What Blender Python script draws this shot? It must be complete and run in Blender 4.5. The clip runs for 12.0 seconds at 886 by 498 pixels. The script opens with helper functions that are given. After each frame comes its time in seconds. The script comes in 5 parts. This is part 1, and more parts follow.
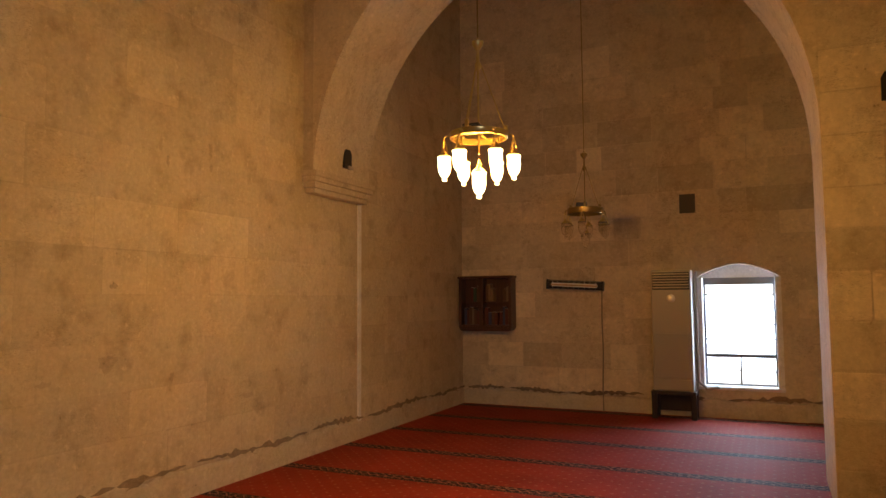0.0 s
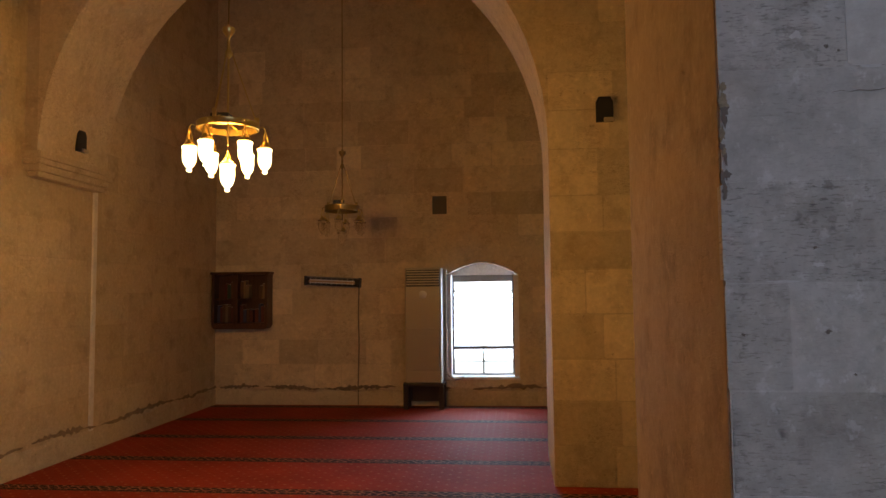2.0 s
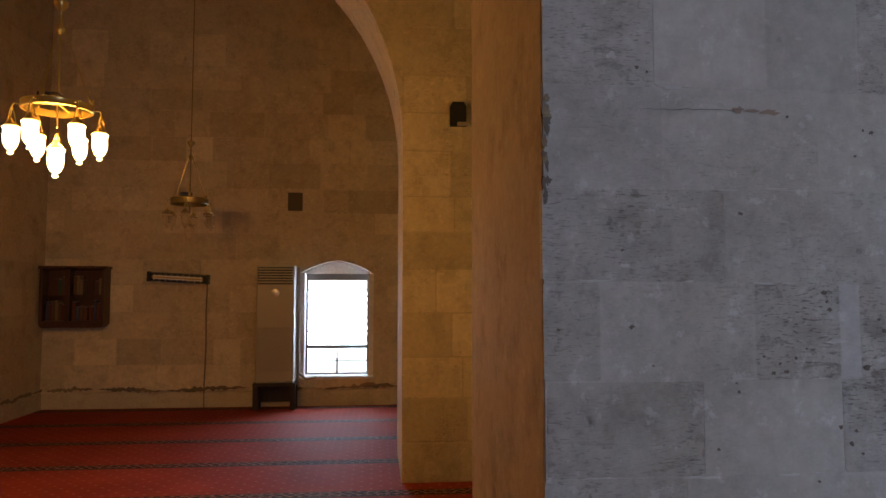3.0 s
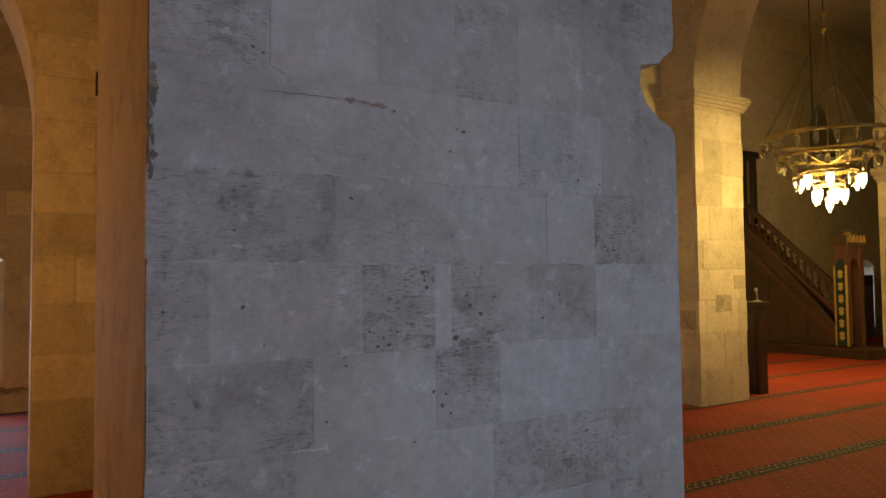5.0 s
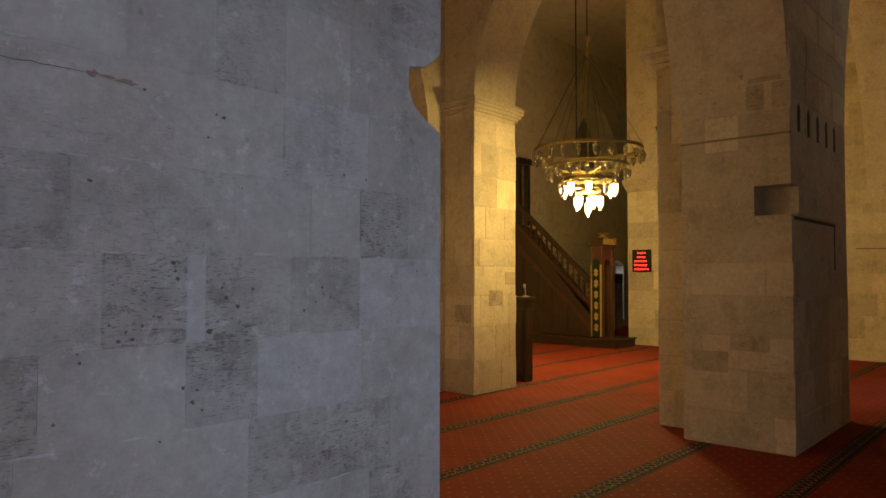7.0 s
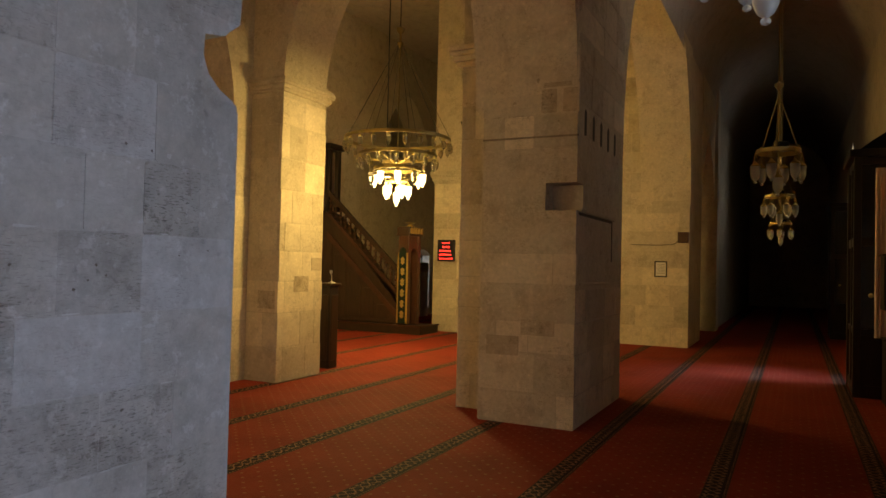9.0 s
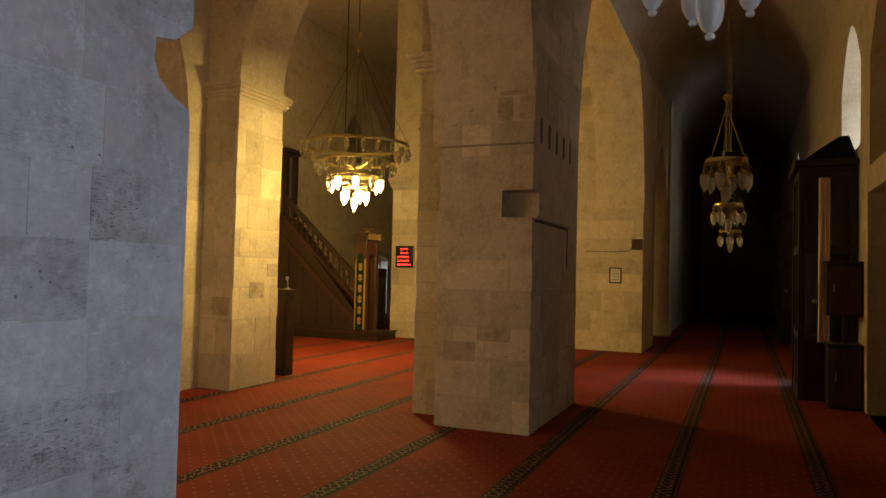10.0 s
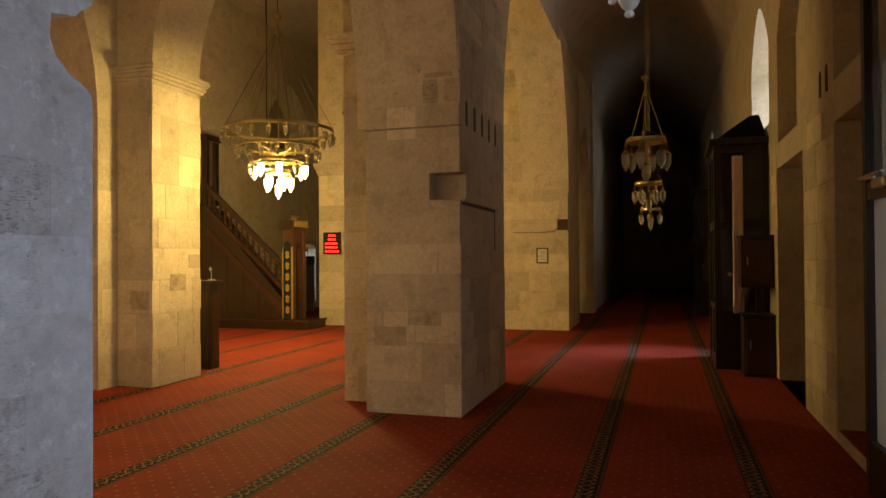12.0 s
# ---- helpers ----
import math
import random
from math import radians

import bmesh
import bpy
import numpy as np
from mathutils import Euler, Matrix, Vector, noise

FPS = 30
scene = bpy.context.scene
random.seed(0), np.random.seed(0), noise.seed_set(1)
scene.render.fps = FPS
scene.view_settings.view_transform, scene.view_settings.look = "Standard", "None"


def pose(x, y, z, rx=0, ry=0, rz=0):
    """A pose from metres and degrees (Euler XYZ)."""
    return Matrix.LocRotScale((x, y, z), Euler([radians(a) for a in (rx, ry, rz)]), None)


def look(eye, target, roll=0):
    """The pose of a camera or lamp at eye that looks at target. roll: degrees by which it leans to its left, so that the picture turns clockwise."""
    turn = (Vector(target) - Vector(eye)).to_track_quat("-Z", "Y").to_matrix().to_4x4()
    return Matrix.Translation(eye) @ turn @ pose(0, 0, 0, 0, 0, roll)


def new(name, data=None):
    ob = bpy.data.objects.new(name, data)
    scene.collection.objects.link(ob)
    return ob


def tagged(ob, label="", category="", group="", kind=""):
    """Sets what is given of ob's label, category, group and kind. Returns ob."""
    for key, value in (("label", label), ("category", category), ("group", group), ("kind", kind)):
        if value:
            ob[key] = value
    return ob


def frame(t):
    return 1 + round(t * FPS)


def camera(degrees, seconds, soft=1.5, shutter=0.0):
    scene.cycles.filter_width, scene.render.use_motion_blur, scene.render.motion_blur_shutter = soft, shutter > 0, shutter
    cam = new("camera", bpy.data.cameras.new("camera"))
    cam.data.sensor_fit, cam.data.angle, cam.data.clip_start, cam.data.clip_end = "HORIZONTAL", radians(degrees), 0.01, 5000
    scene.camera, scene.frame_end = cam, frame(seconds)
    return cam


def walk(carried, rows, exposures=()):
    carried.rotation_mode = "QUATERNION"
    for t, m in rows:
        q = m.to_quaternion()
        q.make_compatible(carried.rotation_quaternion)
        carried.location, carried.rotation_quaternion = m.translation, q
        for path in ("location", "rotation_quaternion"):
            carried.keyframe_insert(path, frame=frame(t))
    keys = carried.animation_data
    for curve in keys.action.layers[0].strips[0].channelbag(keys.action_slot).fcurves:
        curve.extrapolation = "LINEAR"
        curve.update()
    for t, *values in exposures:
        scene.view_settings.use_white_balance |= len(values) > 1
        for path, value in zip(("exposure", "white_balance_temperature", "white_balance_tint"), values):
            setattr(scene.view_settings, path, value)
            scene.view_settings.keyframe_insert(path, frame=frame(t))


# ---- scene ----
cam = camera(64.6, 12.0)
PATH = [
    (0, (0.255, -0.007, 1.676), (-0.58, 1.804, 1.821), -0.4),
    (0.5, (0.281, 0.01, 1.69), (-0.407, 1.883, 1.826), -0.4),
    (1, (0.308, 0.006, 1.683), (-0.212, 1.932, 1.82), -0.3),
    (1.5, (0.328, 0.008, 1.679), (-0.034, 1.97, 1.81), -0.6),
    (2, (0.362, 0.007, 1.678), (0.163, 1.993, 1.807), -0.6),
    (2.5, (0.395, -0.004, 1.675), (0.392, 1.992, 1.798), -0.2),
    (4.3, (0.553, -0.04, 1.645), (1.286, 1.818, 1.752), -1.2),
    (4.5, (0.571, -0.044, 1.65), (1.394, 1.776, 1.741), -1.5),
    (5, (0.609, -0.068, 1.643), (1.641, 1.642, 1.734), -0.6),
    (5.5, (0.629, -0.076, 1.644), (1.79, 1.55, 1.728), -0.1),
    (6, (0.642, -0.096, 1.641), (1.911, 1.447, 1.727), 0.2),
    (6.5, (0.657, -0.123, 1.642), (2.011, 1.347, 1.724), 0.1),
    (7, (0.677, -0.136, 1.636), (2.162, 1.202, 1.71), 0.1),
    (7.5, (0.697, -0.156, 1.629), (2.311, 1.023, 1.678), 0.7),
    (9.5, (0.708, -0.182, 1.616), (2.52, 0.661, 1.677), 1.3),
    (10, (0.702, -0.195, 1.62), (2.538, 0.594, 1.686), 1.4),
    (10.5, (0.72, -0.182, 1.615), (2.581, 0.549, 1.655), 1.5),
    (11, (0.738, -0.187, 1.624), (2.616, 0.502, 1.666), 0.7),
    (11.5, (0.732, -0.195, 1.612), (2.626, 0.446, 1.648), 0.0),
    (12, (0.752, -0.184, 1.616), (2.66, 0.416, 1.64), -0.4),
]
walk(cam, [(t, look(eye, target, roll)) for t, eye, target, roll in PATH],
     [(0, 0.14), (0.5, -0.06), (1.0, -0.26), (1.5, -0.26), (2.5, -0.27), (4.5, -0.30), (5, -0.2), (7.5, -0.26), (9.5, -0.12), (10.5, 0.0), (12, 0.22)])

# ---- light of the place ----
world = bpy.data.worlds.new("sky")
scene.world = world
world.use_nodes = True
wn = world.node_tree.nodes
sky = wn.new("ShaderNodeTexSky")
sky.sky_type, sky.sun_disc = "NISHITA", False
sky.sun_elevation, sky.sun_rotation = radians(48), radians(20)
wn["Background"].inputs["Strength"].default_value = 0.12
world.node_tree.links.new(sky.outputs[0], wn["Background"].inputs["Color"])


def lamp(name, kind, m, power, color, size):
    data = bpy.data.lights.new(name, kind)
    data.energy, data.color = power, color
    if kind == "AREA":
        data.shape, data.size, data.size_y = "RECTANGLE", size[0], size[1]
    else:
        data.shadow_soft_size = size
    ob = new(name, data)
    ob.matrix_world = m
    return ob


WARM = (1.0, 0.435, 0.07)
YELLOW = (1.0, 0.69, 0.20)
DAY = (0.63, 0.765, 1.0)
# sky light that falls in through the openings
lamp("doorway_daylight", "AREA", look((2.0, -2.4, 1.6), (1.9, 1.0, 1.6)), 60, DAY, (1.5, 2.4))
lamp("glazed_door_daylight", "AREA", look((5.3, -2.42, 1.5), (6.3, 1.0, 1.4)), 5, DAY, (1.5, 2.4))
lamp("north_window_daylight", "AREA", look((-0.12, 11.12, 1.3), (-0.12, 9.0, 0.5)), 55, DAY, (0.95, 1.4))
lamp("tall_window_daylight", "AREA", look((12.95, -1.92, 4.7), (12.3, -0.25, 0.0)), 34, DAY, (0.6, 1.2)).data.spread = radians(48)
# the lit chandeliers; the one at x 4.9 is an unseen addition
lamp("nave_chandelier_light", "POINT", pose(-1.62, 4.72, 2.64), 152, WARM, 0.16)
lamp("added_nave_fill_light", "POINT", pose(4.9, 4.6, 2.6), 50, YELLOW, 0.16)
lamp("dome_chandelier_light", "POINT", pose(11.71, 6.31, 3.0), 440, YELLOW, 0.35)
lamp("floodlight_beam", "AREA", look((8.62, 3.47, 3.25), (8.70, 5.96, 2.45)), 40, YELLOW, (0.34, 0.24)).data.spread = radians(98)

# ---- materials ----


def material(name, color, rough=0.7, metal=0.0):
    m = bpy.data.materials.new(name)
    m.use_nodes = True
    b = m.node_tree.nodes["Principled BSDF"]
    b.inputs["Base Color"].default_value = (*color, 1)
    b.inputs["Roughness"].default_value = rough
    b.inputs["Metallic"].default_value = metal
    return m


def node(m, kind, links=None, **values):
    n = m.node_tree.nodes.new(kind)
    for key, value in values.items():
        n.inputs[key.replace("_", " ")].default_value = value
    for key, source in (links or {}).items():
        m.node_tree.links.new(source, n.inputs[key])
    return n


def math_node(m, op, a, b=None, c=None):
    n = m.node_tree.nodes.new("ShaderNodeMath")
    n.operation = op
    for i, v in enumerate((a, b, c)):
        if v is None:
            continue
        if isinstance(v, (int, float)):
            n.inputs[i].default_value = v
        else:
            m.node_tree.links.new(v, n.inputs[i])
    return n.outputs[0]


def ramp(m, fac, stops):
    n = m.node_tree.nodes.new("ShaderNodeValToRGB")
    e = n.color_ramp.elements
    while len(e) < len(stops):
        e.new(0.5)
    for el, (p, c) in zip(e, stops):
        el.position, el.color = p, (*c, 1) if len(c) == 3 else c
    m.node_tree.links.new(fac, n.inputs[0])
    return n.outputs[0]


def mix(m, fac, a, b, blend="MIX"):
    n = m.node_tree.nodes.new("ShaderNodeMix")
    n.data_type, n.blend_type = "RGBA", blend
    for sock, v in ((n.inputs[0], fac), (n.inputs[6], a), (n.inputs[7], b)):
        if isinstance(v, (int, float)):
            sock.default_value = v
        elif isinstance(v, tuple):
            sock.default_value = (*v, 1)
        else:
            m.node_tree.links.new(v, sock)
    return n.outputs[2]


def finish(m, color=None, height=None, strength=0.3, distance=0.01, rough=None):
    b = m.node_tree.nodes["Principled BSDF"]
    if color is not None:
        m.node_tree.links.new(color, b.inputs["Base Color"])
    if rough is not None:
        m.node_tree.links.new(rough, b.inputs["Roughness"])
    if height is not None:
        bump = node(m, "ShaderNodeBump", {"Height": height}, Strength=strength, Distance=distance)
        m.node_tree.links.new(bump.outputs[0], b.inputs["Normal"])
    return m


def stone(name, base, dark, light, random_amount=0.35, pits=1.0, cloud=0.55, tooled=False):
    """Weathered limestone: block tone, stains, horizontal tooling and pits."""
    m = material(name, base, 0.88)
    geo = node(m, "ShaderNodeNewGeometry")
    pos = geo.outputs["Position"]
    info = node(m, "ShaderNodeObjectInfo")
    big = node(m, "ShaderNodeTexNoise", {"Vector": pos}, Scale=1.1, Detail=5.0, Roughness=0.6)
    mid = node(m, "ShaderNodeTexNoise", {"Vector": pos}, Scale=4.2, Detail=6.0, Roughness=0.62)
    stretch = node(m, "ShaderNodeMapping", {"Vector": pos})
    stretch.inputs["Scale"].default_value = (14, 14, 62)
    tool = node(m, "ShaderNodeTexNoise", {"Vector": stretch.outputs[0]}, Scale=1.0, Detail=4.0, Roughness=0.7)
    fine = node(m, "ShaderNodeTexNoise", {"Vector": pos}, Scale=70.0, Detail=4.0)
    col = mix(m, ramp(m, big.outputs[0], [(0.35, (0, 0, 0)), (0.7, (1, 1, 1))]), base, light)
    stain = ramp(m, mid.outputs[0], [(0.50, (0, 0, 0)), (0.72, (1, 1, 1))])
    col = mix(m, math_node(m, "MULTIPLY", stain, cloud), col, dark)
    zone = node(m, "ShaderNodeTexNoise", {"Vector": pos}, Scale=2.6, Detail=5.0, Roughness=0.65)
    gate = ramp(m, zone.outputs[0], [(0.40, (0, 0, 0)), (0.62, (1, 1, 1))])
    streak = ramp(m, tool.outputs[0], [(0.56, (0, 0, 0)), (0.66, (1, 1, 1))])
    own = math_node(m, "FRACT", math_node(m, "MULTIPLY", info.outputs["Random"], 7.31))
    rough_block = ramp(m, own, [(0.35, (0.3, 0.3, 0.3)), (0.62, (1, 1, 1))])
    gate = math_node(m, "MULTIPLY_ADD", gate, 0.9, 0.22) if tooled else math_node(m, "MULTIPLY", gate, rough_block)
    streak = math_node(m, "MULTIPLY", streak, gate)
    scratch_map = node(m, "ShaderNodeMapping", {"Vector": pos})
    scratch_map.inputs["Scale"].default_value = (40, 40, 200)
    scratch = node(m, "ShaderNodeTexNoise", {"Vector": scratch_map.outputs[0]}, Scale=1.0, Detail=3.0)
    scratch = math_node(m, "MULTIPLY", ramp(m, scratch.outputs[0], [(0.58, (0, 0, 0)), (0.64, (1, 1, 1))]), gate)
    col = mix(m, math_node(m, "MULTIPLY", streak, 0.75 * pits), col, dark)
    col = mix(m, math_node(m, "MULTIPLY", scratch, 0.8 * pits), col, tuple(c * 0.5 for c in dark))
    chalk = ramp(m, fine.outputs[0], [(0.55, (0, 0, 0)), (0.72, (1, 1, 1))])
    col = mix(m, math_node(m, "MULTIPLY", chalk, 0.25), col, light)
    patch = node(m, "ShaderNodeTexNoise", {"Vector": pos}, Scale=15.0, Detail=4.0, Roughness=0.75)
    scar = math_node(m, "MULTIPLY", ramp(m, patch.outputs[0], [(0.57, (0, 0, 0)), (0.64, (1, 1, 1))]), gate)
    col = mix(m, math_node(m, "MULTIPLY", scar, 0.7 * pits), col, dark)
    pale = math_node(m, "MULTIPLY", ramp(m, patch.outputs[0], [(0.34, (1, 1, 1)), (0.42, (0, 0, 0))]), 0.5)
    col = mix(m, pale, col, tuple(min(1.0, c * 1.18) for c in light))
    grain = node(m, "ShaderNodeTexNoise", {"Vector": pos}, Scale=24.0, Detail=5.0, Roughness=0.7)
    mott = math_node(m, "MULTIPLY_ADD", grain.outputs[0], 0.60, 0.70)
    mott = node(m, "ShaderNodeCombineColor", {"Red": mott, "Green": mott, "Blue": mott})
    col = mix(m, 1.0, col, mott.outputs[0], "MULTIPLY")
    warped = node(m, "ShaderNodeMixRGB", {"Color1": pos, "Color2": mid.outputs["Color"]}, Fac=0.12)
    cell = node(m, "ShaderNodeTexVoronoi", {"Vector": warped.outputs[0]}, Scale=13.0)
    pit = ramp(m, cell.outputs["Distance"], [(0.05, (1, 1, 1)), (0.15, (0, 0, 0))])
    pit = math_node(m, "MULTIPLY", pit, ramp(m, mid.outputs[0], [(0.47, (0, 0, 0)), (0.62, (1, 1, 1))]))
    col = mix(m, math_node(m, "MULTIPLY", pit, 0.7 * pits), col, tuple(c * 0.35 for c in dark))
    tone = math_node(m, "MULTIPLY_ADD", info.outputs["Random"], random_amount, 1.0 - random_amount / 2)
    tint = node(m, "ShaderNodeCombineColor", {"Red": tone, "Green": tone, "Blue": tone})
    col = mix(m, 1.0, col, tint.outputs[0], "MULTIPLY")
    h = math_node(m, "ADD", math_node(m, "MULTIPLY", mid.outputs[0], 0.9), math_node(m, "MULTIPLY", fine.outputs[0], 0.25))
    h = math_node(m, "SUBTRACT", h, math_node(m, "MULTIPLY", streak, 0.35))
    h = math_node(m, "SUBTRACT", h, math_node(m, "MULTIPLY", scratch, 0.3))
    h = math_node(m, "SUBTRACT", h, math_node(m, "MULTIPLY", pit, 0.8))
    h = math_node(m, "SUBTRACT", h, math_node(m, "MULTIPLY", scar, 0.35))
    return finish(m, col, h, 0.55, 0.012)


STONE = stone("limestone", (0.55, 0.465, 0.335), (0.27, 0.205, 0.132), (0.64, 0.555, 0.415), 0.38, 0.6, 0.45)
STONE_WORN = stone("limestone_worn", (0.43, 0.412, 0.38), (0.23, 0.212, 0.19), (0.53, 0.535, 0.545), 0.14, 0.45, 0.45)
STONE_TOOLED = stone("tooled_limestone", (0.41, 0.39, 0.355), (0.17, 0.15, 0.13), (0.51, 0.51, 0.515), 0.10, 0.72, 0.5, True)
STONE_PALE = stone("pale_limestone", (0.475, 0.47, 0.465), (0.28, 0.265, 0.245), (0.55, 0.555, 0.57), 0.08, 0.4, 0.35)
STONE_SMEARED = stone("lime_washed_stone", (0.48, 0.40, 0.275), (0.29, 0.225, 0.145), (0.57, 0.485, 0.345), 0.18, 0.45, 0.6)
MORTAR = stone("pale_mortar", (0.52, 0.52, 0.52), (0.40, 0.39, 0.37), (0.58, 0.58, 0.585), 0.1, 0.2)
# darkened stone: shade of the arch chamber, a joint line, some arris chips
STONE_DARKENED = stone("darkened_limestone", (0.25, 0.195, 0.13), (0.12, 0.09, 0.06), (0.34, 0.28, 0.19), 0.14, 1.0, 0.7)
PLASTER = stone("vault_plaster", (0.46, 0.40, 0.33), (0.31, 0.26, 0.205), (0.53, 0.47, 0.395), 0.1, 0.2)
STONE_STAINED = stone("stained_limestone", (0.43, 0.35, 0.24), (0.19, 0.14, 0.088), (0.53, 0.44, 0.32), 0.14, 0.9, 0.6, True)
BROWN_PLASTER = stone("brown_plaster", (0.34, 0.26, 0.165), (0.17, 0.12, 0.075), (0.42, 0.33, 0.22), 0.1, 0.22, 0.75)
WHITE_PLASTER = stone("white_plaster", (0.72, 0.71, 0.69), (0.5, 0.48, 0.45), (0.78, 0.77, 0.75), 0.1, 0.2)


def wood(name, dark, light, rough=0.42):
    m = material(name, dark, rough)
    tex = node(m, "ShaderNodeTexCoord")
    mp = node(m, "ShaderNodeMapping", {"Vector": tex.outputs["Object"]})
    mp.inputs["Scale"].default_value = (14, 14, 1.2)
    grain = node(m, "ShaderNodeTexNoise", {"Vector": mp.outputs[0]}, Scale=3.0, Detail=7.0, Roughness=0.65)
    wear = node(m, "ShaderNodeTexNoise", {"Vector": tex.outputs["Object"]}, Scale=2.3, Detail=4.0)
    f = math_node(m, "ADD", math_node(m, "MULTIPLY", grain.outputs[0], 0.7), math_node(m, "MULTIPLY", wear.outputs[0], 0.3))
    return finish(m, ramp(m, f, [(0.35, dark), (0.68, light)]), grain.outputs[0], 0.2, 0.003)


WOOD = wood("dark_walnut", (0.022, 0.012, 0.007), (0.060, 0.032, 0.017))
WOOD_BLACK = wood("black_stained_wood", (0.012, 0.008, 0.007), (0.035, 0.024, 0.018))
WOOD_RED = wood("reddish_wood", (0.042, 0.016, 0.009), (0.10, 0.040, 0.020))
BRASS = finish(material("brass", (0.58, 0.47, 0.20), 0.30, 1.0))
STEEL = material("brushed_steel", (0.55, 0.55, 0.56), 0.32, 1.0)
IRON = material("dark_iron", (0.05, 0.048, 0.045), 0.5, 0.6)
BLACK = material("black_plastic", (0.015, 0.015, 0.016), 0.4)
CABLE = material("grey_cable", (0.20, 0.17, 0.13), 0.6)
WHITE_PLASTIC = material("cream_plastic", (0.38, 0.345, 0.285), 0.38)
GRILLE_GREY = material("grey_mesh", (0.36, 0.33, 0.29), 0.6)
FRAME_PAINT = material("grey_window_paint", (0.16, 0.155, 0.15), 0.45)
PAPER = material("paper", (0.72, 0.70, 0.64), 0.8)
GREEN_CLOTH = material("green_velvet", (0.008, 0.022, 0.012), 0.9)
GOLD = material("gold_embroidery", (0.60, 0.43, 0.14), 0.4, 0.7)
# stands in for shade inside slots, panel gaps and the putlog hole
SHADE_PAINT = material("painted_shade", (0.10, 0.085, 0.07), 0.9)
DARK_CLOTH = material("dark_tarpaulin", (0.012, 0.012, 0.013), 1.0)
DARK_CLOTH.node_tree.nodes["Principled BSDF"].inputs["Specular IOR Level"].default_value = 0.1
PINK_STRIP = material("pale_light_strip", (0.78, 0.62, 0.58), 0.85)


def glow(name, color, strength):
    m = material(name, color, 0.4)
    b = m.node_tree.nodes["Principled BSDF"]
    b.inputs["Emission Color"].default_value = (*color, 1)
    b.inputs["Emission Strength"].default_value = strength
    return m


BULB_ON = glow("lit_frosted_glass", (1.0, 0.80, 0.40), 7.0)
RED_LED = glow("red_led", (1.0, 0.03, 0.02), 4.5)
SKY_GLOW = glow("bright_sky", (0.92, 0.97, 1.0), 2.2)
HEAT_ROD = material("heater_rod", (0.33, 0.21, 0.10), 0.3)


def clear(name, color, rough, alpha):
    m = material(name, color, rough)
    b = m.node_tree.nodes["Principled BSDF"]
    b.inputs["Transmission Weight"].default_value = alpha
    b.inputs["IOR"].default_value = 1.45
    return m


FROST = clear("frosted_glass", (0.66, 0.65, 0.62), 0.36, 0.75)
CUT_GLASS = clear("cut_glass", (0.66, 0.63, 0.56), 0.16, 1.0)
THIN_GLASS = clear("thin_glass", (0.92, 0.90, 0.86), 0.06, 1.0)
THIN_GLASS.node_tree.nodes["Principled BSDF"].inputs["IOR"].default_value = 1.06
CLEAR = clear("clear_glass", (0.9, 0.92, 0.92), 0.05, 0.9)
DARK_GLASS = clear("tinted_dark_glass", (0.05, 0.05, 0.055), 0.12, 0.35)
MILK_PANE = clear("milky_pane", (0.72, 0.76, 0.80), 0.6, 0.3)


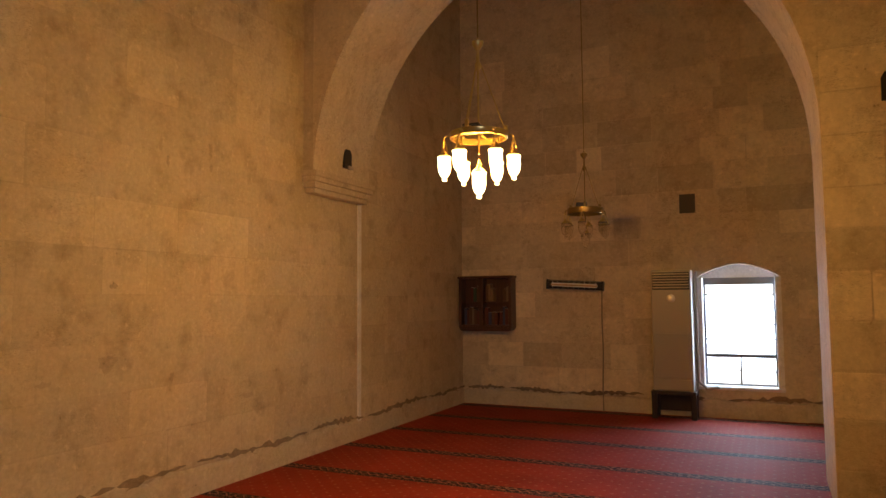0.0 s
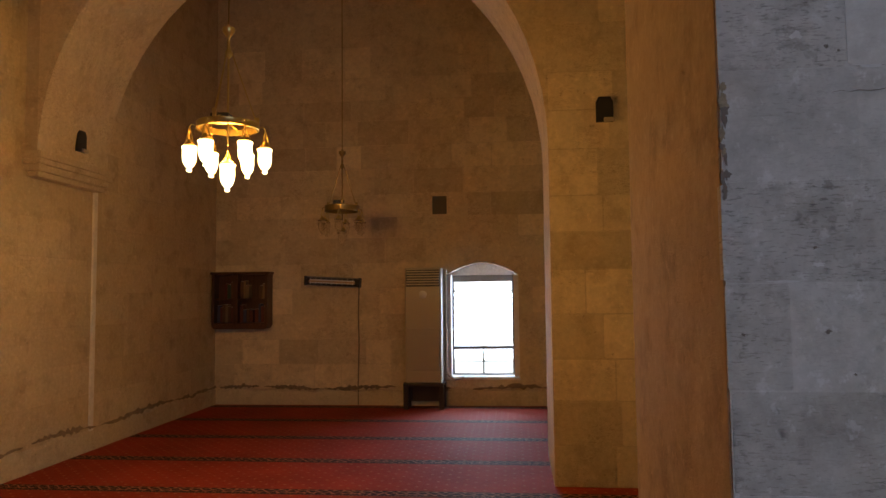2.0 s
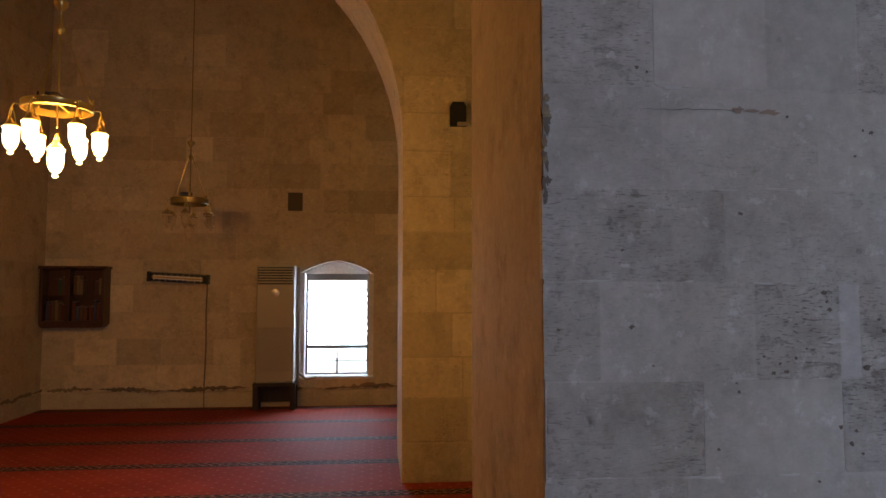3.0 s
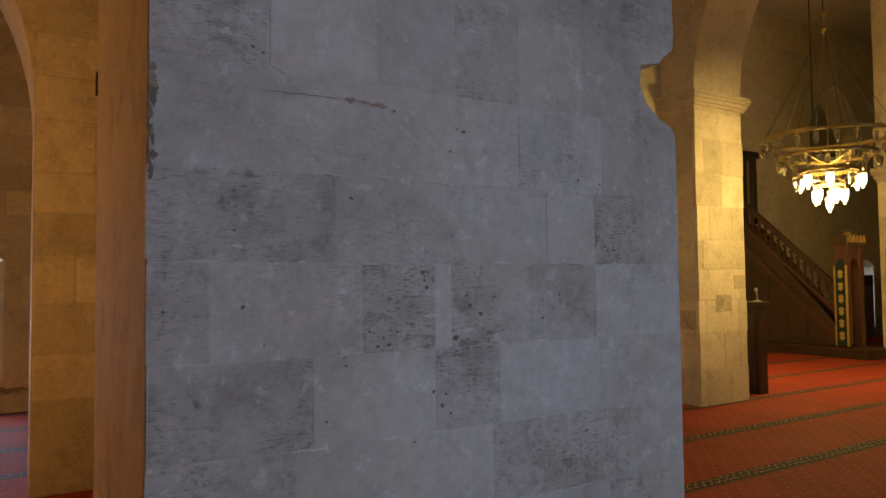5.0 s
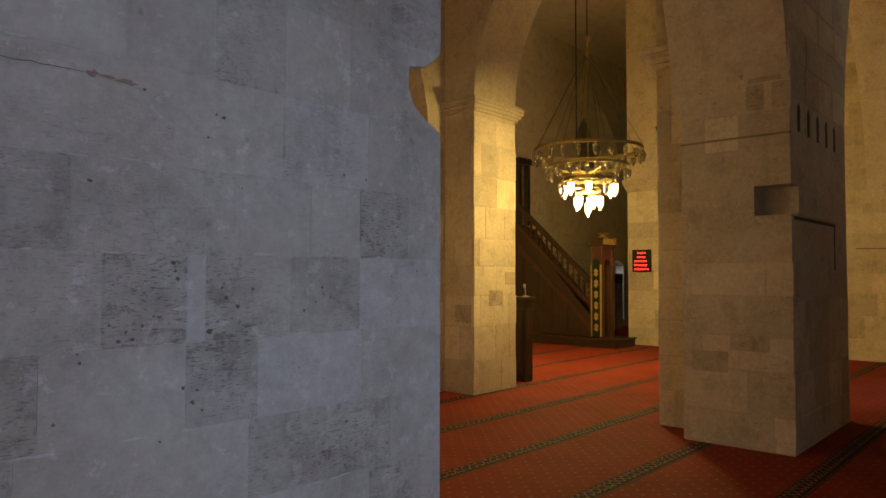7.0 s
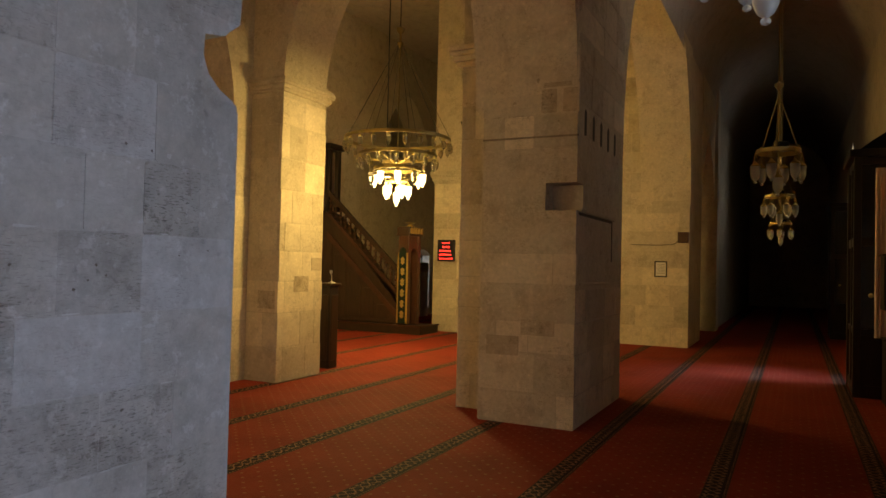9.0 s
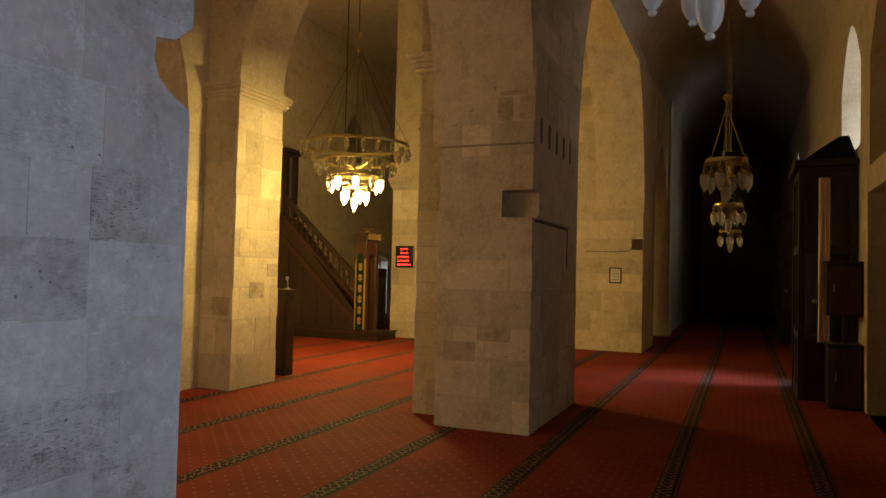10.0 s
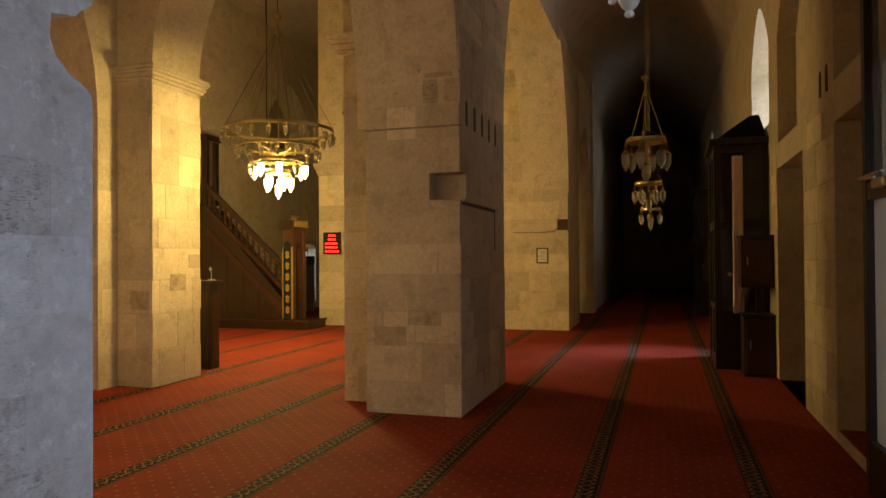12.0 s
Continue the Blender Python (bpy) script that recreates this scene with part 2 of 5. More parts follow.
def carpet_material():
    """Red prayer carpet: dotted lattice field and a dark scroll border every 1.12 m."""
    m = material("red_carpet", (0.3, 0.04, 0.02), 0.74)
    geo = node(m, "ShaderNodeNewGeometry")
    xyz = node(m, "ShaderNodeSeparateXYZ", {"Vector": geo.outputs["Position"]})
    x, y = xyz.outputs["X"], xyz.outputs["Y"]
    PITCH, FIRST, HALF = 1.13, -0.80, 0.086
    v = math_node(m, "SUBTRACT", math_node(m, "FLOORED_MODULO", math_node(m, "ADD", y, PITCH / 2 - FIRST), PITCH), PITCH / 2)
    av = math_node(m, "ABSOLUTE", v)
    border = math_node(m, "LESS_THAN", av, HALF)
    # scrolls of the border: two interlaced waves, leaves between them
    vv = math_node(m, "SUBTRACT", v, 0.018)
    av2 = math_node(m, "ABSOLUTE", vv)
    ph = math_node(m, "MULTIPLY", x, 2 * math.pi / 0.19)
    s1 = math_node(m, "MULTIPLY", math_node(m, "SINE", ph), 0.038)
    s2 = math_node(m, "MULTIPLY", math_node(m, "SINE", math_node(m, "ADD", ph, math.pi)), 0.038)
    l1 = math_node(m, "LESS_THAN", math_node(m, "ABSOLUTE", math_node(m, "SUBTRACT", vv, s1)), 0.009)
    l2 = math_node(m, "LESS_THAN", math_node(m, "ABSOLUTE", math_node(m, "SUBTRACT", vv, s2)), 0.0065)
    cu = math_node(m, "SUBTRACT", math_node(m, "FLOORED_MODULO", math_node(m, "ADD", x, 0.04), 0.08), 0.04)
    leaf = math_node(m, "SQRT", math_node(m, "ADD", math_node(m, "POWER", math_node(m, "MULTIPLY", cu, 0.8), 2.0),
                     math_node(m, "POWER", math_node(m, "SUBTRACT", av2, 0.046), 2.0)))
    leaf = math_node(m, "LESS_THAN", leaf, 0.013)
    guard = math_node(m, "LESS_THAN", v, -0.050)
    tick = math_node(m, "LESS_THAN", math_node(m, "FLOORED_MODULO", x, 0.03), 0.013)
    tick = math_node(m, "MULTIPLY", tick, math_node(m, "LESS_THAN", math_node(m, "ABSOLUTE", math_node(m, "ADD", v, 0.068)), 0.007))
    edge = math_node(m, "GREATER_THAN", av, HALF - 0.006)
    motif = math_node(m, "MAXIMUM", math_node(m, "MAXIMUM", l1, l2), leaf)
    motif = math_node(m, "MULTIPLY", motif, math_node(m, "SUBTRACT", 1.0, guard))
    motif = math_node(m, "MAXIMUM", motif, tick)
    worn = node(m, "ShaderNodeTexNoise", {"Vector": geo.outputs["Position"]}, Scale=26.0, Detail=3.0)
    motif = math_node(m, "MULTIPLY", motif, ramp(m, worn.outputs[0], [(0.34, (0.35, 0.35, 0.35)), (0.5, (1, 1, 1))]))
    bcol = mix(m, motif, (0.022, 0.012, 0.012), (0.30, 0.155, 0.095))
    bcol = mix(m, edge, bcol, (0.10, 0.040, 0.024))
    # lattice of small pale dots on the field
    a = math_node(m, "FLOORED_MODULO", math_node(m, "ADD", x, y), 0.17)
    b = math_node(m, "FLOORED_MODULO", math_node(m, "SUBTRACT", x, y), 0.17)
    da = math_node(m, "POWER", math_node(m, "SUBTRACT", a, 0.085), 2.0)
    db = math_node(m, "POWER", math_node(m, "SUBTRACT", b, 0.085), 2.0)
    dot = math_node(m, "LESS_THAN", math_node(m, "ADD", da, db), 0.00040)
    soil = node(m, "ShaderNodeTexNoise", {"Vector": geo.outputs["Position"]}, Scale=1.3, Detail=6.0, Roughness=0.6)
    pile = node(m, "ShaderNodeTexNoise", {"Vector": geo.outputs["Position"]}, Scale=160.0, Detail=2.0)
    field = ramp(m, soil.outputs[0], [(0.32, (0.212, 0.027, 0.014)), (0.7, (0.31, 0.041, 0.022))])
    field = mix(m, math_node(m, "MULTIPLY", dot, 0.7), field, (0.36, 0.16, 0.085))
    col = mix(m, border, field, bcol)
    fuzz = math_node(m, "MULTIPLY_ADD", pile.outputs[0], 0.5, 0.75)
    tint = node(m, "ShaderNodeCombineColor", {"Red": fuzz, "Green": fuzz, "Blue": fuzz})
    col = mix(m, 1.0, col, tint.outputs[0], "MULTIPLY")
    h = math_node(m, "ADD", pile.outputs[0], math_node(m, "MULTIPLY", soil.outputs[0], 1.5))
    m.node_tree.nodes["Principled BSDF"].inputs["Specular IOR Level"].default_value = 0.13
    return finish(m, col, h, 0.5, 0.006)


CARPET = carpet_material()

# ---- building helpers ----


def link_mesh(name, bm, mat, parent=None, smooth=False):
    bmesh.ops.recalc_face_normals(bm, faces=bm.faces)
    me = bpy.data.meshes.new(name)
    if smooth:
        for f in bm.faces:
            f.smooth = True
    bm.to_mesh(me)
    bm.free()
    me.materials.append(mat)
    ob = new(name, me)
    if smooth:
        me.set_sharp_from_angle(angle=radians(40))
    if parent is not None:
        ob.parent = parent
    return ob


def part(name, bm, mat, parent, label="", smooth=False):
    ob = link_mesh(name, bm, mat, parent, smooth)
    return tagged(ob, label) if label else ob


def structure(name, bm, mat, label, category, smooth=False):
    return tagged(link_mesh(name, bm, mat, None, smooth), label, category, kind="structure")


def thing(name, place, label, category, group=""):
    ob = new(name)
    ob.matrix_world = place if isinstance(place, Matrix) else pose(*place)
    return tagged(ob, label, category, group)


def box(bm, lo, hi, bevel=0.0):
    verts = bmesh.ops.create_cube(bm, size=1.0)["verts"]
    c = [(a + b) / 2 for a, b in zip(lo, hi)]
    s = [abs(b - a) for a, b in zip(lo, hi)]
    for v in verts:
        v.co = Vector((c[0] + v.co.x * s[0], c[1] + v.co.y * s[1], c[2] + v.co.z * s[2]))
    if bevel:
        edges = {e for v in verts for e in v.link_edges}
        bmesh.ops.bevel(bm, geom=list(edges), offset=bevel, segments=2, affect="EDGES", profile=0.5)
    return bm


def boxes(*items, bevel=0.0):
    bm = bmesh.new()
    for lo, hi in items:
        box(bm, lo, hi, bevel)
    return bm


def prism(points, d0, d1, axis):
    """A solid from an outline in the plane across the axis, from d0 to d1 along it."""
    bm = bmesh.new()

    def put(p, d):
        return {"x": (d, p[0], p[1]), "y": (p[0], d, p[1]), "z": (p[0], p[1], d)}[axis]
    a = [bm.verts.new(put(p, d0)) for p in points]
    b = [bm.verts.new(put(p, d1)) for p in points]
    bm.faces.new(a)
    bm.faces.new(b)
    for i in range(len(points)):
        j = (i + 1) % len(points)
        bm.faces.new((a[i], a[j], b[j], b[i]))
    return bm


def lathe(profile, n=20, centre=(0, 0, 0), bm=None):
    bm = bm or bmesh.new()
    rings = []
    for r, z in profile:
        rings.append([bm.verts.new((centre[0] + r * math.cos(2 * math.pi * i / n), centre[1] + r * math.sin(2 * math.pi * i / n), centre[2] + z)) for i in range(n)])
    for a, b in zip(rings, rings[1:]):
        for i in range(n):
            bm.faces.new((a[i], a[(i + 1) % n], b[(i + 1) % n], b[i]))
    bm.faces.new(rings[0][::-1])
    bm.faces.new(rings[-1])
    return bm


def rod(bm, a, b, r, n=8):
    a, b = Vector(a), Vector(b)
    q = (b - a).to_track_quat("Z", "Y").to_matrix()
    ends = []
    for p in (a, b):
        ends.append([bm.verts.new(p + q @ Vector((r * math.cos(2 * math.pi * i / n), r * math.sin(2 * math.pi * i / n), 0))) for i in range(n)])
    for i in range(n):
        bm.faces.new((ends[0][i], ends[0][(i + 1) % n], ends[1][(i + 1) % n], ends[1][i]))
    bm.faces.new(ends[0][::-1])
    bm.faces.new(ends[1])
    return bm


def tube(bm, pts, r, n=7):
    for a, b in zip(pts, pts[1:]):
        rod(bm, a, b, r, n)
    return bm


def intrados(u, u0, u1, spring, radius):
    """Height of a pointed arch over u; its two arcs have the given radius."""
    half = (u1 - u0) / 2
    d = min(abs(u - u0), abs(u1 - u), half)
    return spring + math.sqrt(max(radius ** 2 - (radius - d) ** 2, 0.0))


def arch_outline(u0, u1, spring, radius, n=16):
    half = (u1 - u0) / 2
    top = math.acos(max(-1.0, min(1.0, (radius - half) / radius)))
    left = [(u0 + radius - radius * math.cos(top * i / n), spring + radius * math.sin(top * i / n)) for i in range(n + 1)]
    right = [(u0 + u1 - u, z) for u, z in left[:-1]][::-1]
    return left + right


def arch_wall(u0, u1, spring, radius, top, d0, d1, axis, n=16):
    """The masonry over an arch, as one solid: soffit below, level top."""
    pts = arch_outline(u0, u1, spring, radius, n)
    bm = bmesh.new()

    def put(u, z, d):
        return (u, d, z) if axis == "x" else (d, u, z)
    rows = []
    for u, z in pts:
        rows.append([bm.verts.new(put(u, z, d0)), bm.verts.new(put(u, z, d1)), bm.verts.new(put(u, top, d1)), bm.verts.new(put(u, top, d0))])
    for a, b in zip(rows, rows[1:]):
        for i in range(4):
            j = (i + 1) % 4
            bm.faces.new((a[i], a[j], b[j], b[i]))
    bm.faces.new(rows[0][::-1])
    bm.faces.new(rows[-1])
    return bm


def holed_wall(u0, u1, z0, z1, d0, d1, axis, holes):
    """A wall from u0 to u1 with openings (a, b, low, high, rise): straight jambs and a shallow pointed head."""
    bm = bmesh.new()

    def put(u, z, d):
        return (u, d, z) if axis == "x" else (d, u, z)

    def solid(a, b, low, high):
        if b - a > 1e-4 and high - low > 1e-4:
            box(bm, put(a, low, d0), put(b, high, d1))
    at = u0
    for a, b, low, high, rise in sorted(holes):
        solid(at, a, z0, z1)
        solid(a, b, z0, low)
        head = high
        if rise > 0:
            n = 12
            head = high + rise + 0.01
            for i in range(n):
                p, q = a + (b - a) * i / n, a + (b - a) * (i + 1) / n
                hp, hq = [high + rise * (1 - abs(2 * (w - a) / (b - a) - 1) ** 1.7) for w in (p, q)]
                vs = [bm.verts.new(put(w, h, d)) for d in (d0, d1) for w, h in ((p, hp), (q, hq), (q, head), (p, head))]
                for f in ((0, 1, 2, 3), (7, 6, 5, 4), (0, 4, 5, 1)):
                    bm.faces.new([vs[k] for k in f])
        solid(a, b, head, z1)
        at = b
    solid(at, u1, z0, z1)
    return bm


# ---- the setting ----
# XE lies beyond the aisle's measured end, so that its light dies away
XL, XE = -4.33, 38.0
YB, YS = 10.69, -1.60
TOP = 8.4
floor = structure("floor", boxes(((XL - 0.8, YS - 0.9, -0.2), (XE + 0.6, YB + 0.75, 0.0))), CARPET,
                  "red prayer carpet with dark scroll borders in rows", "carpet")
wall_west = structure("wall_west", boxes(((XL - 0.8, YS - 0.9, -0.2), (XL, YB, TOP))), STONE_SMEARED, "warm limestone ashlar wall with worn patches", "wall")
wall_east = structure("wall_east", boxes(((XE, YS - 0.9, -0.2), (XE + 0.6, YB + 0.75, TOP))), STONE, "limestone end wall, set back so that the aisle fades dark", "wall")
def two_storeys(u0, u1, split, d0, d1, low, high):
    """A wall along x whose lower and upper openings may overlap in x."""
    bm = holed_wall(u0, u1, -0.2, split, d0, d1, "x", low)
    above = holed_wall(u0, u1, split, TOP, d0, d1, "x", high)
    tmp = bpy.data.meshes.new("above")
    above.to_mesh(tmp)
    above.free()
    bm.from_mesh(tmp)
    bpy.data.meshes.remove(tmp)
    return bm


wall_north = structure("wall_north", two_storeys(XL - 0.8, XE, 4.5, YB, YB + 0.75, [(-0.67, 0.43, 0.42, 1.97, 0.19), (20.44, 21.46, 0.23, 1.93, 0.18)], [(18.5, 21.05, 4.9, 5.7, 1.2)]),
                       STONE, "limestone ashlar wall with a small arched window", "wall")
# added chamber; its depth and darkened stone give the arch its shade
structure("wall_blind_arch", boxes(((18.2, YB + 4.0, 4.8), (21.5, YB + 4.2, 7.2)), ((18.2, YB + 0.76, 4.8), (18.4, YB + 4.0, 7.2)), ((21.3, YB + 0.76, 4.8), (21.5, YB + 4.0, 7.2)), ((18.4, YB + 0.76, 7.0), (21.3, YB + 4.0, 7.2)), ((18.4, YB + 0.76, 4.8), (21.3, YB + 4.0, 5.0))), STONE_DARKENED, "added dark chamber for the shade in the high arched opening", "wall")
SOUTH_LOW = [(1.2, 2.8, 0.0, 2.85, 0.0), (6.25, 7.52, 0.10, 2.76, 0.0), (8.95, 10.72, 0.0, 2.73, 0.0), (4.45, 6.12, 0.0, 2.9, 0.0)]
SOUTH_HIGH = [(5.9, 7.52, 3.12, 4.5, 0.7), (8.60, 10.60, 3.05, 4.4, 0.8), (11.35, 13.3, 3.45, 4.6, 0.75), (22.5, 23.5, 3.0, 4.6, 0.7)]
bm = two_storeys(XL - 0.8, XE, 2.95, YS - 0.9, YS, SOUTH_LOW, SOUTH_HIGH)
box(bm, (6.25, YS - 0.88, 0.0), (7.52, YS - 0.55, 2.9))
box(bm, (8.95, YS - 0.88, 2.26), (10.72, YS - 0.45, 2.80))
box(bm, (8.95, YS - 0.88, 0.0), (10.72, YS - 0.80, 2.3))
box(bm, (5.9, YS - 0.88, 3.0), (7.52, YS - 0.30, 5.3))
box(bm, (8.60, YS - 0.88, 3.0), (10.60, YS - 0.22, 5.3))
wall_south = structure("wall_south", bm, STONE, "limestone wall with deep recesses and tall windows", "wall")
ceiling = structure("ceiling", boxes(((XL - 0.8, YS - 0.9, TOP), (XE + 0.6, YB + 0.75, TOP + 0.3))), PLASTER, "plain plastered ceiling in shade", "ceiling")


def aisle_vault():
    """The pointed barrel of the south aisle, with its thickness."""
    bm = bmesh.new()
    pts = arch_outline(YS - 0.02, 1.80, 6.0, 1.85, 14)
    outer = [(y, z + 0.25) for y, z in pts]
    ring = pts + outer[::-1]
    a = [bm.verts.new((XL, y, z)) for y, z in ring]
    b = [bm.verts.new((XE, y, z)) for y, z in ring]
    for i in range(len(ring)):
        j = (i + 1) % len(ring)
        bm.faces.new((a[i], a[j], b[j], b[i]))
    bm.faces.new(a)
    bm.faces.new(b)
    return structure("ceiling_vault", bm, PLASTER, "plastered pointed barrel vault over the aisle", "vault", True)


aisle_vault()

# piers and arches of the north arcade
N0, N1 = 6.275, 7.45
pier_north = structure("pier_north", boxes(((0.69, N0, -0.1), (2.6, N1, TOP))), STONE, "warm-lit limestone pier with a small square hole", "pier")
arch_one = structure("arch_north_one", arch_wall(-4.2, 0.69, 3.0, 2.75, TOP, N0, N1, "x"), STONE, "broad limestone arch on a moulded impost", "arch")
structure("arch_north_two", arch_wall(2.6, 7.75, 3.4, 3.4, TOP, 6.5, 7.6, "x"), STONE, "limestone arch between two piers", "arch")
pier_mid = structure("pier_middle", boxes(((7.75, 6.5, -0.1), (9.7, 7.7, TOP)), ((8.08, 5.96, -0.1), (9.03, 6.52, TOP))), STONE,
                     "limestone pier with a pilaster in yellow lamp light", "pier")
pier_far = structure("pier_far", boxes(((16.1, 5.9, -0.1), (18.0, 7.80, TOP))), STONE, "distant limestone pier with a plain capital", "pier")
# transverse arch across the nave
structure("arch_nave", arch_wall(3.28, 5.96, 4.05, 2.68, TOP, 8.08, 9.03, "y"), STONE, "pointed transverse limestone arch over the nave", "arch")
structure("arch_nave_far", arch_wall(3.28, 5.9, 4.05, 2.62, TOP, 16.3, 17.4, "y"), STONE, "pointed transverse limestone arch farther off", "arch")
# piers and arches of the south arcade
S0, S1 = 1.775, 3.10
GX0, GX1 = 0.876, 2.78
# its outline carries the broken-out corner
GREY_OUTLINE = [(GX0, -0.1), (GX1, -0.1), (GX1, 2.19), (GX1 - 0.03, 2.23), (GX1 - 0.10, 2.26), (GX1 - 0.16, 2.31), (GX1 - 0.185, 2.37), (GX1 - 0.18, 2.45),
                (GX1 - 0.08, 2.47), (GX1 - 0.05, 2.50), (GX1 - 0.01, 2.53), (GX1 + 0.005, 2.60), (GX1, 2.66), (GX1, TOP), (GX0, TOP)]
pier_grey = structure("pier_grey", prism(GREY_OUTLINE, S0, S1, "y"), STONE_WORN, "pitted grey limestone pier with a chipped corner", "pier")
PX0, PX1 = 7.553, 9.62
pier_notched = structure("pier_notched", boxes(((PX0, S0, -0.1), (PX1, 2.80, 2.20)), ((PX0 + 0.24, S0 + 0.0, 2.20), (PX1, 2.80, 2.48)), ((PX0, 2.10, 2.20), (PX0 + 0.24, 2.80, 2.48)),
                         ((PX0, S0, 2.48), (PX1, 2.80, TOP)), ((8.02, 2.79, -0.1), (9.1, 3.28, TOP))),
                         STONE, "limestone pier with a cut notch at its corner", "pier")
pier_framed = structure("pier_framed", boxes(((16.15, 1.79, -0.1), (18.2, 3.3, TOP))), STONE, "limestone pier that carries a small framed notice", "pier")
structure("pier_end", boxes(((21.0, 1.70, -0.1), (21.7, 3.2, TOP))), STONE, "slim limestone pilaster beside the dark bay", "pier")
# added to stop nave light from leaking into the far aisle
structure("wall_aisle_end", boxes(((21.7, S0, -0.1), (XE, 2.8, TOP))), STONE, "added plain limestone wall beyond the last arch, keeps nave light out", "wall")
structure("arch_south_one", arch_wall(-4.33, GX0, 3.2, 2.8, TOP, S0 + 0.01, S1, "x"), STONE, "limestone arch next to the grey pier", "arch")
structure("arch_south_two", arch_wall(GX1, PX0, 3.3, 3.2, TOP, S0 + 0.01, 2.9, "x"), STONE, "limestone arch between grey pier and notched pier", "arch")
structure("arch_south_three", arch_wall(PX1, 16.15, 3.0, 4.7, TOP, S0, 2.80, "x"), STONE, "tall pointed limestone arch of the aisle", "arch")
structure("arch_south_four", arch_wall(18.2, 21.0, 3.0, 2.2, TOP, S0, 2.80, "x"), STONE, "far pointed limestone arch of the aisle", "arch")


def impost(name, x0, x1, y0, y1, z0, z1, out, label):
    """A moulded band: fillet, cavetto and slab."""
    bm = bmesh.new()
    steps = [(0.25, 0.0, 0.22), (0.55, 0.22, 0.5), (0.85, 0.5, 0.72), (1.0, 0.72, 1.0)]
    for k, a, b in steps:
        o = out * k
        h = z1 - z0
        box(bm, (x0 - o, y0 - o, z0 + h * a), (x1 + o, y1 + o, z0 + h * b + 0.002), 0.012)
    return structure(name, bm, STONE, label, "impost")


structure("trim_plaster_strip", boxes(((XL - 0.01, 7.40, 0.0), (XL + 0.022, 7.47, 2.88)), bevel=0.006), WHITE_PLASTER, "pale plaster strip down the corner of the pilaster", "trim")
impost("trim_impost_west", XL - 0.05, XL + 0.10, 6.34, 7.40, 2.86, 3.10, 0.10, "moulded limestone impost under the arch")
structure("trim_arch_foot", boxes(((XL, N0 - 0.003, 3.10), (-4.197, 7.455, TOP))), STONE, "limestone springer above the impost", "springer")
impost("trim_capital_middle", 8.06, 9.05, 5.94, 6.6, 3.90, 4.08, 0.085, "moulded limestone capital on the lit pilaster")
impost("trim_capital_notched", 7.99, 9.1, 2.7, 3.31, 3.92, 4.14, 0.11, "moulded limestone capital on the nave side")
impost("trim_capital_far", 16.1, 18.0, 5.9, 7.80, 3.62, 3.92, 0.10, "plain limestone capital on the far pier")

# ---- sky behind the openings ----
for nm, lo, hi in (("backdrop_north", (-1.6, YB + 1.3, -0.3), (1.4, YB + 1.32, 2.9)), ("backdrop_north_far", (19.4, YB + 1.3, -0.3), (22.6, YB + 1.32, 2.9)),
                   ("backdrop_south", (10.5, YS - 1.5, 3.0), (15.2, YS - 1.48, 5.8)), ("backdrop_south_far", (22.0, YS - 1.5, 2.6), (27.5, YS - 1.48, 5.8)),):
    structure(nm, boxes((lo, hi)), SKY_GLOW, "bright overcast sky outside the window", "sky")

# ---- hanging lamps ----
BRASS_DARK = material("dark_brass", (0.27, 0.205, 0.085), 0.42, 1.0)


def glass_profile(r, h):
    """A cut goblet that ends in a small ball."""
    return [(r * 0.85, 0.0), (r * 1.08, 0.0), (r * 1.08, -h * 0.05), (r * 0.96, -h * 0.10), (r * 1.0, -h * 0.38), (r * 0.90, -h * 0.60), (r * 0.62, -h * 0.76), (r * 0.30, -h * 0.84),
            (r * 0.20, -h * 0.865), (r * 0.34, -h * 0.89), (r * 0.38, -h * 0.93), (r * 0.30, -h * 0.975), (r * 0.08, -h)]


def hanging_glass(parent, at, r, h, mat, drop=0.07):
    g = part("glass_shade", lathe(glass_profile(r, h), 16), mat, parent, smooth=True)
    g.location = at
    g.visible_shadow = False
    cap = bmesh.new()
    lathe([(r * 0.75, 0.0), (r * 0.9, 0.008), (r * 0.7, 0.022), (r * 0.3, 0.034), (r * 0.18, 0.05)], 14, bm=cap)
    for k in range(3):
        c, s = math.cos(k * 2.094), math.sin(k * 2.094)
        rod(cap, (r * 0.7 * c, r * 0.7 * s, 0.01), (r * 0.12 * c, r * 0.12 * s, drop + 0.03), 0.0035, 5)
    part("cap", cap, BRASS, g, "brass cap", smooth=True)
    return g


